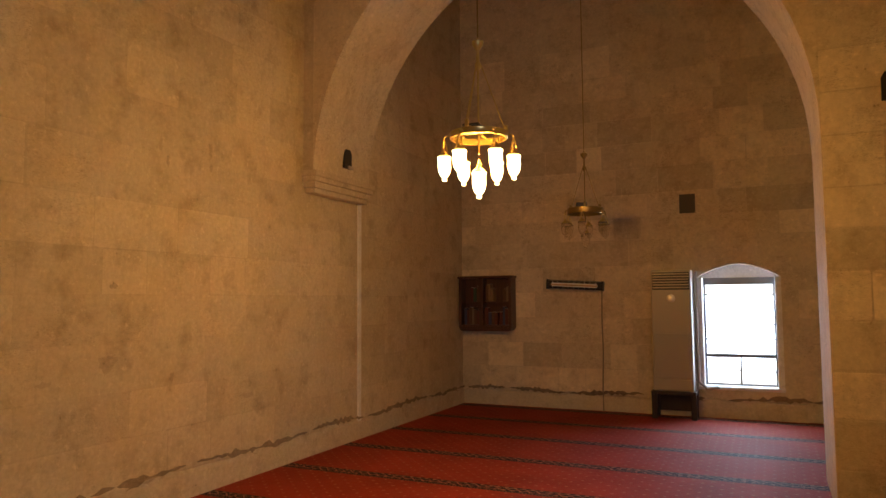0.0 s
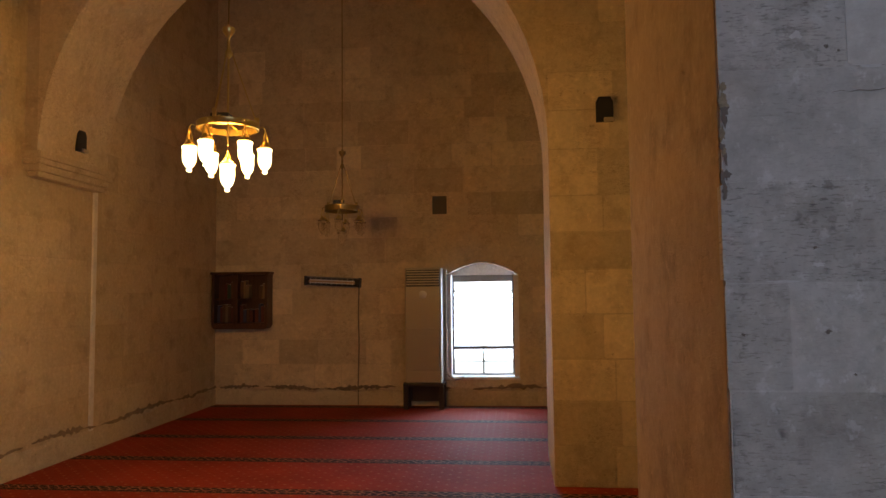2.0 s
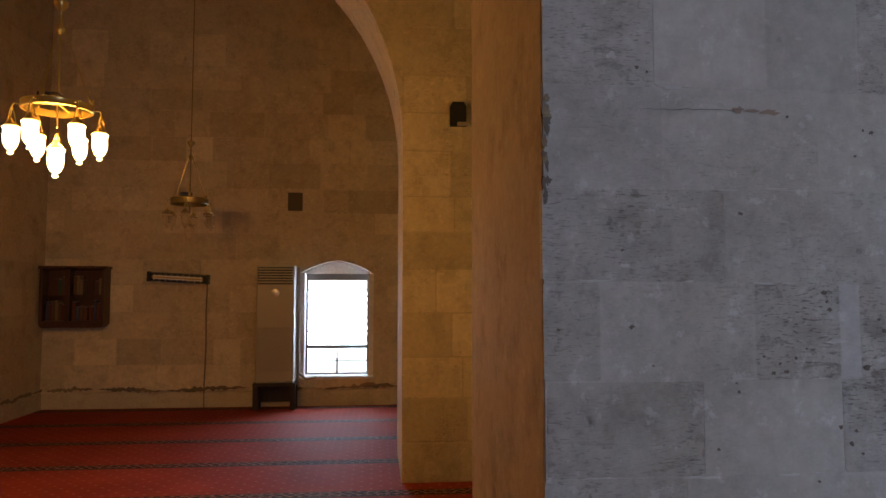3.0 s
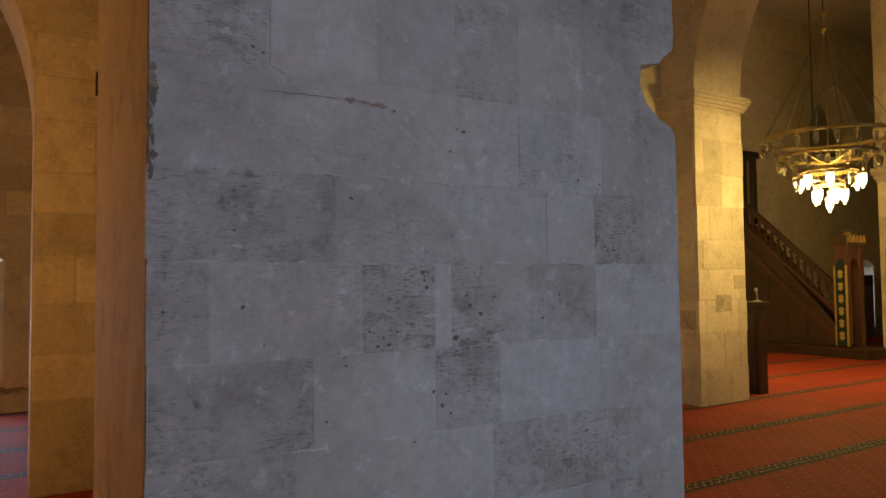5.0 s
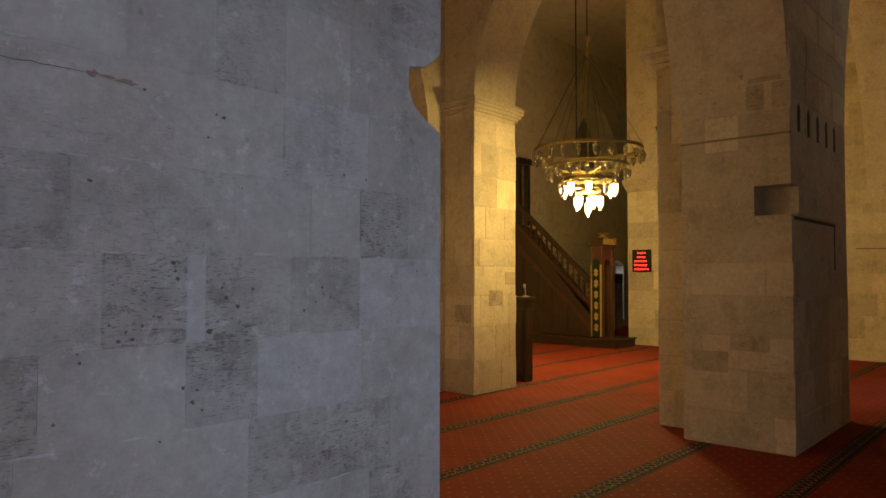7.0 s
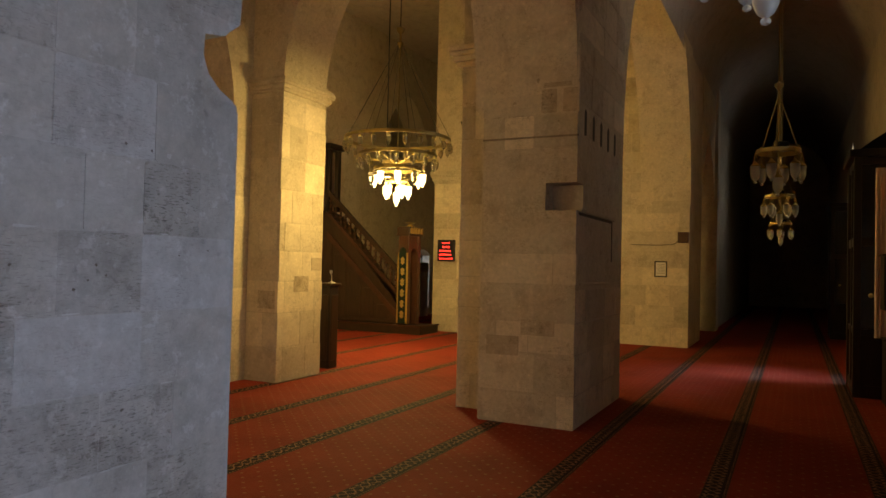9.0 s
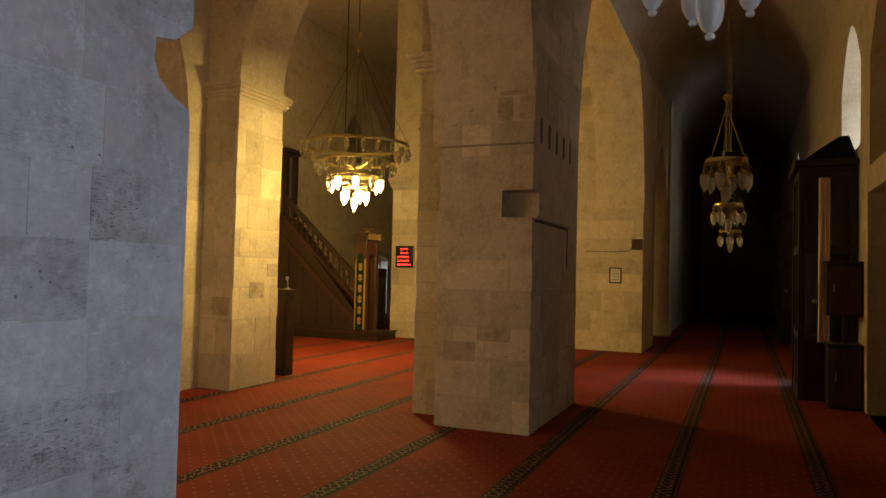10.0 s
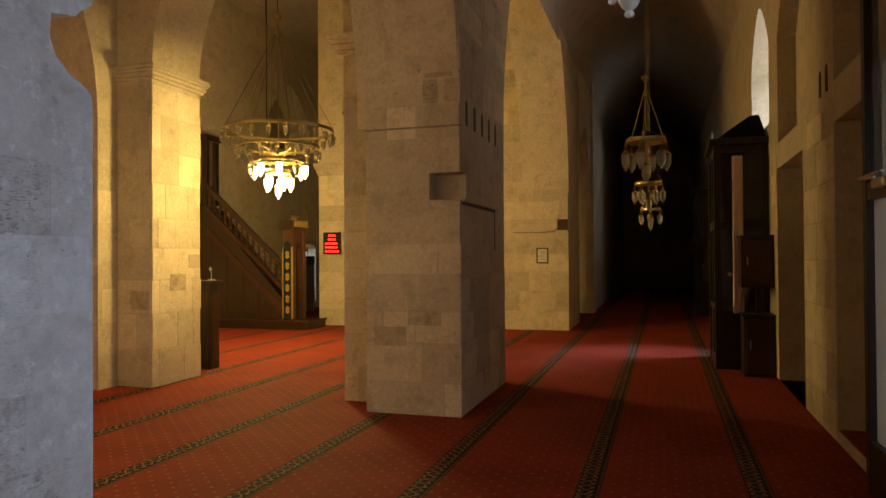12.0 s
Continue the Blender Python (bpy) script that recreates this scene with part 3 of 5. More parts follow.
def small_chandelier(place, lit, top, label, group="small chandeliers", size=1.0, turn=20, band=0.021, cup=0.228):
    """One brass ring with a lamp crown: the origin is at the ring's centre."""
    t = thing("chandelier", (*place, 0, 0, turn), label, "chandelier", group)
    t.scale = (size, size, size)
    # the unlit one in the north room takes the darker brass
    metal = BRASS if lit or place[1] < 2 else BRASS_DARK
    bm = lathe([(0.176, -band), (0.189, -band), (0.193, -band + 0.005), (0.189, 0.0), (0.193, band - 0.005), (0.189, band), (0.176, band), (0.176, -band)], 40)
    for f in [f for f in bm.faces if len(f.verts) > 8]:
        bm.faces.remove(f)
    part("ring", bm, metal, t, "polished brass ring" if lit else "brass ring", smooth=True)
    part("junction_box", boxes(((-0.10, -0.05, band + 0.004), (0.02, 0.05, band + 0.06)), bevel=0.008), BLACK, t, "black junction box")
    bm = bmesh.new()
    rod(bm, (-0.18, 0, band + 0.002), (0.18, 0, band + 0.002), 0.006)
    rod(bm, (0, -0.18, band + 0.002), (0, 0.18, band + 0.002), 0.006)
    part("cross_bar", bm, metal, t)
    for k in range(3):
        a = k * 2.094 + 0.4
        c, q = math.cos(a), math.sin(a)
        part("hanger", rod(bmesh.new(), (0.183 * c, 0.183 * q, 0.02), (0.02 * c, 0.02 * q, 0.48), 0.0042, 6), metal, t)
        part("hanger_clip", boxes(((0.183 * c - 0.012, 0.183 * q - 0.012, band), (0.183 * c + 0.012, 0.183 * q + 0.012, band + 0.05)), bevel=0.004), metal, t)
    bm = lathe([(0.010, 0.44), (0.02, 0.455), (0.023, 0.475), (0.012, 0.50), (0.009, 0.57), (0.022, 0.59), (0.038, 0.61), (0.040, 0.635), (0.015, 0.645), (0.008, 0.66)], 18)
    part("hub", bm, metal, t, "turned brass hub", smooth=True)
    part("stem", rod(bmesh.new(), (0, 0, -0.12), (0, 0, 0.45), 0.007, 8), metal, t)
    part("pendant_rod", rod(bmesh.new(), (0, 0, 0.65), (0, 0, (top - place[2]) / size), 0.0055, 8), BRASS_DARK, t, "thin dark suspension rod")
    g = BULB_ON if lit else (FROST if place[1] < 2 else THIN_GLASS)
    for k in range(6):
        a = k * math.pi / 3 + 0.25
        c, q = math.cos(a), math.sin(a)
        part("lamp_arm", tube(bmesh.new(), [(0.186 * c, 0.186 * q, 0.0), ((cup - 0.01) * c, (cup - 0.01) * q, 0.004), (cup * c, cup * q, -0.012), (cup * c, cup * q, -0.04)], 0.0045, 6), metal, t)
        hanging_glass(t, (cup * c, cup * q, -0.138), 0.043, 0.160, g, 0.085)
    hanging_glass(t, (0, 0, -0.245), 0.046, 0.172, g, 0.06)
    return t


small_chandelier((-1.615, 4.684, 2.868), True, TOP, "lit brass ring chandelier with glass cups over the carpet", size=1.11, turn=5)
# added, hidden by the grey pier, to brighten the piers beyond
small_chandelier((4.9, 4.6, 2.75), True, TOP, "added lit ring chandelier, unseen behind the grey pier")
small_chandelier((-1.68, 8.25, 2.72), False, TOP, "unlit brass ring chandelier before the end wall", size=1.1, band=0.034)
for px, py, pz, k, turn in ((3.26, -0.08, 2.86, 1.0, 6), (7.55, -0.04, 2.69, 0.95, 31), (11.3, 0.01, 2.66, 0.97, 12), (15.1, 0.05, 2.53, 1.0, 40)):
    small_chandelier((px, py, pz), False, 7.86, "unlit brass ring chandelier with frosted glass cups in the aisle", size=k, turn=turn, cup=0.2)


def great_chandelier(x, y, z):
    """Four rings one below the other; the lowest lamps burn."""
    t = thing("great_chandelier", (x, y, z), "large ringed brass chandelier with its lower lamps lit", "chandelier")
    for r, h, w in ((0.97, 0.0, 0.028), (0.72, -0.29, 0.026), (0.43, -0.53, 0.032), (0.22, -0.74, 0.028)):
        bm = lathe([(r - 0.014, -w), (r, -w), (r + 0.004, 0.0), (r, w), (r - 0.014, w), (r - 0.014, -w)], 56)
        for f in [f for f in bm.faces if len(f.verts) > 8]:
            bm.faces.remove(f)
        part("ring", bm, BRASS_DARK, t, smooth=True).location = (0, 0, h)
    for k in range(10):
        a = k * math.pi / 5 + 0.1
        c, s = math.cos(a), math.sin(a)
        part("hanger", rod(bmesh.new(), (0.96 * c, 0.96 * s, 0.03), (0.04 * c, 0.04 * s, 1.75), 0.0045, 5), IRON, t)
    for k in range(8):
        a = k * math.pi / 4
        c, s = math.cos(a), math.sin(a)
        bm = tube(bmesh.new(), [(0.96 * c, 0.96 * s, -0.03), (0.71 * c, 0.71 * s, -0.29), (0.42 * c, 0.42 * s, -0.53), (0.21 * c, 0.21 * s, -0.74)], 0.007, 5)
        part("brace", bm, BRASS_DARK, t)
    for k in range(6):
        c, s = math.cos(k * math.pi / 3), math.sin(k * math.pi / 3)
        part("spoke", rod(bmesh.new(), (0, 0, -0.45), (0.71 * c, 0.71 * s, -0.29), 0.007, 5), BRASS_DARK, t)
    bm = lathe([(0.02, 1.70), (0.05, 1.73), (0.06, 1.78), (0.02, 1.82), (0.02, 1.94), (0.07, 2.0), (0.08, 2.05), (0.02, 2.09)], 18)
    part("hub", bm, BRASS_DARK, t, smooth=True)
    part("stem", rod(bmesh.new(), (0, 0, -0.8), (0, 0, 1.75), 0.011), BRASS_DARK, t)
    bm = rod(bmesh.new(), (0, 0, 2.0), (0, 0, TOP - z), 0.010)
    rod(bm, (-0.12, 0.16, -0.05), (-0.12, 0.16, TOP - z), 0.012)
    part("pendant_rod", bm, IRON, t, "dark suspension rods")
    for n, r, h, m, q in ((22, 0.965, -0.085, CUT_GLASS, 0.042), (16, 0.715, -0.375, CUT_GLASS, 0.042), (9, 0.47, -0.63, None, 0.058), (5, 0.215, -0.85, BULB_ON, 0.06)):
        for k in range(n):
            a = (k + 0.3) * 2 * math.pi / n
            g = m or (BULB_ON if k % 3 else CUT_GLASS)
            hanging_glass(t, (r * math.cos(a), r * math.sin(a), h), q, q * 3.9, g, 0.05)
    hanging_glass(t, (0, 0, -0.98), 0.058, 0.23, BULB_ON, 0.05)
    return t


great_chandelier(11.71, 6.31, 3.88)

# floodlight on the nave side of the notched pier
t = thing("floodlight", look((8.62, 3.40, 3.25), (8.80, 5.96, 2.35)), "small black floodlight on the pier above the nave", "floodlight")
part("housing", boxes(((-0.2, -0.15, -0.035), (0.2, 0.15, 0.05)), bevel=0.01), BLACK, t)
part("bracket", boxes(((-0.03, -0.03, 0.05), (0.03, 0.03, 0.13))), IRON, t)

# ---- north window, fittings of the end wall ----


def north_window(name, x0, x1, z0, z1, rise, label):
    w = tagged(new(name), label, "window", kind="structure")
    y = YB + 0.26
    fr = 0.05
    lo, hi = x0, x1
    x0, x1 = x0 + 0.05, x1 - 0.05
    part("window_frame", boxes(((x0, y, z0), (x0 + fr, y + 0.06, z1 - 0.08)), ((x1 - fr, y, z0), (x1, y + 0.06, z1 - 0.08)), ((x0, y, z1 - 0.10), (x1, y + 0.06, z1 - 0.0)),
                               ((x0 + fr, y - 0.004, z0 + 0.40), (x1 - fr, y + 0.055, z0 + 0.455)), ((x0 + fr, y, z0), (x1 - fr, y + 0.06, z0 + 0.03)), bevel=0.006), FRAME_PAINT, w, "grey painted frame")
    part("head_panel", boxes(((x0, y + 0.01, z1), (x1, y + 0.05, z1 + rise + 0.02))), WHITE_PLASTER, w, "pale plastered head")
    part("mullion", boxes((((x0 + x1) / 2 - 0.014, y + 0.01, z0), ((x0 + x1) / 2 + 0.014, y + 0.05, z0 + 0.41))), FRAME_PAINT, w)
    bm = bmesh.new()
    rod(bm, (x0 + fr, y + 0.16, z0 + 0.2), (x1 - fr, y + 0.16, z0 + 0.2), 0.007)
    part("safety_bar", bm, IRON, w)
    for k in range(8):
        zz = z0 + 0.55 + k * (z1 - z0 - 0.7) / 8
        part("glazing_clip", boxes(((x0 + fr - 0.004, y - 0.012, zz), (x0 + fr + 0.034, y + 0.01, zz + 0.022)), ((x1 - fr - 0.034, y - 0.012, zz), (x1 - fr + 0.004, y + 0.01, zz + 0.022))), IRON, w)
    for a, b in ((z0 + 0.455, z1 - 0.1), (z0 + 0.03, z0 + 0.40)):
        p = part("pane", boxes(((x0 + fr, y + 0.025, a), (x1 - fr, y + 0.031, b))), CLEAR, w, "clear pane")
        p.visible_shadow = False
    x0, x1 = lo, hi
    part("window_sill", boxes(((x0 - 0.01, YB - 0.03, z0 - 0.035), (x1 + 0.01, y + 0.1, z0 + 0.012)), bevel=0.01), WHITE_PLASTER, w, "white sill")
    t = 0.075
    bm = boxes(((x0 - 0.004, YB - 0.006, z0), (x0 + t, y + 0.3, z1)), ((x1 - t, YB - 0.006, z0), (x1 + 0.004, y + 0.3, z1)))
    part("reveal", bm, WHITE_PLASTER, w, "whitewashed reveal")
    return w


north_window("window_1", -0.67, 0.43, 0.42, 1.97, 0.19, "arched window with grey frame and whitewashed reveals")
north_window("window_2", 20.44, 21.46, 0.23, 1.93, 0.18, "distant arched window with grey frame")


def air_conditioner(x, y, label):
    t = thing("air_conditioner", (x, y, 0.385), label, "air conditioner")
    w, d, h = 0.54, 0.30, 1.69
    part("body", boxes(((-w / 2, 0, 0), (w / 2, d, h)), bevel=0.015), WHITE_PLASTIC, t)
    part("top_panel", boxes(((-w / 2 + 0.02, -0.012, h - 0.28), (w / 2 - 0.02, 0.01, h - 0.03)), bevel=0.006), BLACK, t, "dark outlet recess")
    for k in range(6):
        z = h - 0.255 + k * 0.038
        part("louvre", boxes(((-w / 2 + 0.03, -0.03, z), (w / 2 - 0.03, -0.006, z + 0.016)), bevel=0.003), WHITE_PLASTIC, t)
    part("display", lathe([(0.001, 0.0), (0.055, 0.0), (0.06, 0.006), (0.045, 0.012), (0.001, 0.012)], 20), STEEL, t, "round chrome display", True).matrix_local = pose(0, -0.002, h - 0.40, 90, 0, 0)
    part("intake_grille", boxes(((-w / 2 + 0.03, -0.014, 0.18), (w / 2 - 0.03, 0.006, 0.80)), bevel=0.006), GRILLE_GREY, t, "grey intake mesh")
    for k in range(18):
        z = 0.20 + k * 0.032
        part("grille_slat", boxes(((-w / 2 + 0.045, -0.022, z), (w / 2 - 0.045, -0.010, z + 0.012))), GRILLE_GREY, t)
    part("foot_panel", boxes(((-w / 2 + 0.02, -0.008, 0.02), (w / 2 - 0.02, 0.006, 0.16)), bevel=0.006), WHITE_PLASTIC, t)
    return t


def ac_stand(x, y):
    t = thing("stand", (x, y, 0), "dark wooden stand under the air conditioner", "stand")
    w, d, h = 0.60, 0.34, 0.385
    part("top", boxes(((-w / 2, -0.02, h - 0.05), (w / 2, d, h)), bevel=0.008), WOOD_BLACK, t)
    for sx in (-1, 1):
        for yy in (0.0, d - 0.08):
            part("leg", boxes(((sx * w / 2 - (0.075 if sx > 0 else 0), yy, 0), (sx * w / 2 + (0 if sx > 0 else 0.075), yy + 0.06, h - 0.05)), bevel=0.006), WOOD_BLACK, t)
    part("rear_board", boxes(((-w / 2 + 0.05, d - 0.05, 0.08), (w / 2 - 0.05, d - 0.03, h - 0.05))), WOOD_BLACK, t)
    return t


air_conditioner(-0.975, 10.30, "cream floor-standing air conditioner on a dark stand")
ac_stand(-0.975, 10.29)
bm = tube(bmesh.new(), [(-0.66, 10.55, 2.05), (-0.665, 10.6, 1.2), (-0.66, 10.6, 0.5), (-0.55, 10.6, 0.40), (-0.40, 10.62, 0.43)], 0.02)
tagged(link_mesh("refrigerant_pipe", bm, WHITE_PLASTIC, None, True), "white insulated pipe from air conditioner to window sill", "pipe")


def heater(x, y, z):
    t = thing("heater", (x, y, z), "slim black infrared heater on the stone wall", "heater")
    w = 0.82
    part("housing", prism([(-0.12, -0.01), (-0.10, 0.06), (0, 0.075), (0, -0.055), (-0.09, -0.06)], -w / 2, w / 2, "x"), BLACK, t)
    part("end_cap", boxes(((-w / 2 - 0.03, -0.13, -0.07), (-w / 2, 0.0, 0.08)), bevel=0.012), BLACK, t)
    part("end_cap", boxes(((w / 2, -0.13, -0.07), (w / 2 + 0.03, 0.0, 0.08)), bevel=0.012), BLACK, t)
    part("reflector", boxes(((-w / 2 + 0.06, -0.128, -0.025), (w / 2 - 0.06, -0.118, 0.03))), STEEL, t, "bright steel reflector")
    part("heating_tube", rod(bmesh.new(), (-w / 2 + 0.05, -0.135, 0.0), (w / 2 - 0.05, -0.135, 0.0), 0.012), HEAT_ROD, t, "dull amber quartz tube")
    for k in range(9):
        xx = -w / 2 + 0.08 + k * (w - 0.16) / 8
        part("guard_wire", rod(bmesh.new(), (xx, -0.142, -0.05), (xx, -0.142, 0.055), 0.003, 5), STEEL, t)
    return t


h = heater(-2.42, YB, 1.885)
h.rotation_euler = (0, radians(3.2), 0)
bm = tube(bmesh.new(), [(-2.02, YB - 0.012, 1.80), (-2.03, YB - 0.012, 1.4), (-2.02, YB - 0.012, 0.9), (-2.035, YB - 0.02, 0.3), (-2.03, YB - 0.03, 0.0)], 0.011)
tagged(link_mesh("heater_cable", bm, CABLE, None, True), "thin grey cable that runs down from the heater", "cable")


def bookcase(x0, x1, z0, z1):
    t = thing("wall_bookcase", (x0, YB, z0), "dark reddish wooden wall bookcase with a few books", "bookcase")
    w, h, d = x1 - x0, z1 - z0, 0.22
    part("back", boxes(((0, -0.02, 0), (w, 0, h))), WOOD_RED, t)
    for a in (0, w - 0.035):
        part("side", boxes(((a, -d, 0), (a + 0.035, -0.02, h)), bevel=0.004), WOOD_RED, t)
    part("bottom_rail", prism([(0.0, 0.03), (0.02, -0.03), (0.06, -0.045), (w - 0.06, -0.045), (w - 0.02, -0.03), (w, 0.03)], -d - 0.01, -0.02, "y"), WOOD_RED, t)
    part("top", boxes(((-0.02, -d - 0.03, h - 0.005), (w + 0.02, 0, h + 0.035)), bevel=0.006), WOOD_RED, t)
    for k, z in enumerate((0.03, 0.40)):
        part("shelf", boxes(((0.035, -d + 0.02, z), (w - 0.035, -0.02, z + 0.022))), WOOD_RED, t)
    part("divider", boxes(((w * 0.42, -d + 0.005, 0.03), (w * 0.42 + 0.03, -0.02, h))), WOOD_RED, t)
    for a, b in ((0.0, w * 0.44), (w * 0.42, w)):
        for c in (a, b - 0.045):
            part("door_stile", boxes(((c + 0.002, -d - 0.02, 0.0), (c + 0.043, -d, h)), bevel=0.004), WOOD_RED, t)
    return t


bookcase(-4.29, -3.40, 1.22, 2.02)
rng = random.Random(5)
COVERS = [material("book_" + n, c, 0.6) for n, c in (("brown", (0.10, 0.05, 0.025)), ("red", (0.10, 0.025, 0.018)), ("green", (0.03, 0.07, 0.04)), ("tan", (0.20, 0.13, 0.07)), ("blue", (0.04, 0.05, 0.10)))]
for z, spans in ((1.275, ((-4.22, 6), (-3.86, 4), (-3.62, 4))), (1.645, ((-4.10, 3), (-3.85, 3), (-3.55, 3)))):
    for x, n in spans:
        for k in range(n):
            w, hh = rng.uniform(0.028, 0.055), rng.uniform(0.19, 0.29)
            b = thing("book", (x, YB - 0.05, z + 0.001), "upright cloth-bound book in the wall bookcase", "book", "books in the bookcase")
            part("cover", boxes(((0, -0.13, 0), (w, 0, hh)), bevel=0.004), rng.choice(COVERS), b)
            part("page_block", boxes(((0.004, -0.126, 0.004), (w - 0.004, 0.002, hh + 0.002))), PAPER, b)
            x += w + 0.004

# holes in the end wall and the piers, their shade drawn as dark plates
t = thing("wall_recess", (-0.755, YB - 0.003, 3.05), "small square putlog hole, its shade a dark sheet", "recess")
part("back", boxes(((-0.115, 0.0, -0.15), (0.115, 0.004, 0.15))), SHADE_PAINT, t)
part("rim", boxes(((-0.135, -0.012, -0.165), (-0.11, 0.004, 0.165)), ((0.11, -0.012, -0.165), (0.135, 0.004, 0.165)), ((-0.11, -0.012, 0.14), (0.11, 0.004, 0.165)), ((-0.11, -0.02, -0.165), (0.11, 0.004, -0.14)), bevel=0.004), STONE, t)


# black plate with a pale ledge, in place of a small shaded hole
def pier_hole_plate(place, label):
    t = thing("hole_plate", place, label, "speaker")
    part("housing", prism([(-0.075, -0.11), (0.075, -0.11), (0.075, 0.07), (0.05, 0.115), (-0.05, 0.115), (-0.075, 0.07)], -0.03, 0.0, "y"), BLACK, t)
    part("hole_back", prism([(-0.06, -0.07), (0.06, -0.07), (0.06, 0.06), (0.04, 0.095), (-0.04, 0.095), (-0.06, 0.06)], -0.034, -0.029, "y"), IRON, t)
    part("ledge", boxes(((-0.01, -0.05, -0.112), (0.085, -0.028, -0.075)), bevel=0.004), WHITE_PLASTIC, t, "pale plastic ledge")
    return t


pier_hole_plate((1.19, N0 - 0.004, 3.30), "black plate for the shade of the small pier hole")
sp = pier_hole_plate((-4.185, 6.92, 3.33), "black plate for the shade of the small recess above the impost")
sp.rotation_euler = (0, 0, radians(90))

# ---- pier fittings ----


def led_clock():
    t = thing("led_display", (16.08, 7.42, 1.98), "black digital prayer-time display with red figures", "display")
    w, h = 0.46, 0.52
    part("case", boxes(((-0.06, -w / 2, -h / 2), (0.0, w / 2, h / 2)), bevel=0.008), BLACK, t)
    r = random.Random(3)
    for i in range(5):
        z = h / 2 - 0.08 - i * 0.095
        y = w / 2 - 0.06 - (0.08 if i < 2 else 0.0)
        end = -w / 2 + 0.05 + (0.06 if i < 2 else 0.0)
        while y > end + 0.03:
            s = r.uniform(0.020, 0.036)
            part("lit_figure", boxes(((-0.066, y - s, z - 0.020), (-0.06, y, z + 0.018))), RED_LED, t)
            y -= s + 0.026
    return t


led_clock()

t = thing("framed_notice", (16.15, 2.36, 1.64), "small framed white notice on the pier", "notice")
part("frame", boxes(((-0.025, -0.13, -0.17), (0.0, -0.105, 0.17)), ((-0.025, 0.105, -0.17), (0.0, 0.13, 0.17)), ((-0.025, -0.105, 0.145), (0.0, 0.105, 0.17)), ((-0.025, -0.105, -0.17), (0.0, 0.105, -0.145)), bevel=0.004), WOOD_BLACK, t)
part("sheet", boxes(((-0.012, -0.106, -0.146), (-0.006, 0.106, 0.146))), PAPER, t, "white paper")
for k in range(7):
    part("text_line", boxes(((-0.0135, -0.08, 0.10 - k * 0.032), (-0.0118, 0.08 - 0.02 * (k % 3), 0.108 - k * 0.032))), CABLE, t)
bm = tube(bmesh.new(), [(16.135, 3.0, 2.16), (16.135, 2.4, 2.15), (16.135, 2.1, 2.17), (16.135, 1.95, 2.30), (16.135, 1.83, 2.31)], 0.010)
tagged(link_mesh("pier_cable", bm, CABLE, None, True), "thin cable clipped across the pier", "cable")

structure("trim_band_notched", boxes(((PX0 - 0.012, S0 - 0.006, 2.945), (PX0 + 0.02, 2.805, 2.965)), bevel=0.004), STONE_DARKENED, "thin proud joint line across the pier", "trim")
# blind panel, row of small holes on the notched pier; shade drawn dark
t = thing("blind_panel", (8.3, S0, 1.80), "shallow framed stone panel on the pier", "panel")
part("shade_line", boxes(((-0.66, -0.004, 0.355), (0.80, 0.0, 0.385))), SHADE_PAINT, t)
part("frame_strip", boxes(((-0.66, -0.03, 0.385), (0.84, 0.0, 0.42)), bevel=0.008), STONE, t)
part("shade_line", boxes(((0.76, -0.004, -0.10), (0.80, 0.0, 0.355))), SHADE_PAINT, t)
part("frame_strip", boxes(((-0.62, -0.022, -0.36), (0.72, 0.0, -0.33)), bevel=0.008), STONE, t)
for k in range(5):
    t = thing("beam_slot", (7.83 + k * 0.33, S0 - 0.002, 3.12 - 0.005 * k), "narrow slot on the pier face, its shade a dark sheet", "slot", "slots in the pier")
    part("slot_shade", prism([(-0.035, -0.13), (0.035, -0.12), (0.04, 0.11), (0.0, 0.15), (-0.04, 0.11)], -0.003, 0.02, "y"), SHADE_PAINT, t)

t = thing("junction_box", (16.148, 1.90, 2.31), "brown wooden junction box on the pier corner", "junction box")
part("case", boxes(((-0.06, -0.10, -0.11), (0.0, 0.12, 0.12)), bevel=0.01), WOOD_RED, t)
part("lid", boxes(((-0.068, -0.085, -0.095), (-0.058, 0.105, 0.105)), bevel=0.006), WOOD_RED, t)
# two wall slots, drawn as dark sheets for their shade
for x in (7.78, 8.05):
    t = thing("beam_slot", (x, YS + 0.0045, 3.2), "narrow slot on the wall face, its shade a dark sheet", "slot", "slots in the wall")
    part("slot_shade", prism([(-0.04, -0.12), (0.04, -0.11), (0.035, 0.10), (0.0, 0.13), (-0.035, 0.10)], -0.02, 0.003, "y"), SHADE_PAINT, t)

# ---- the pulpit stair ----


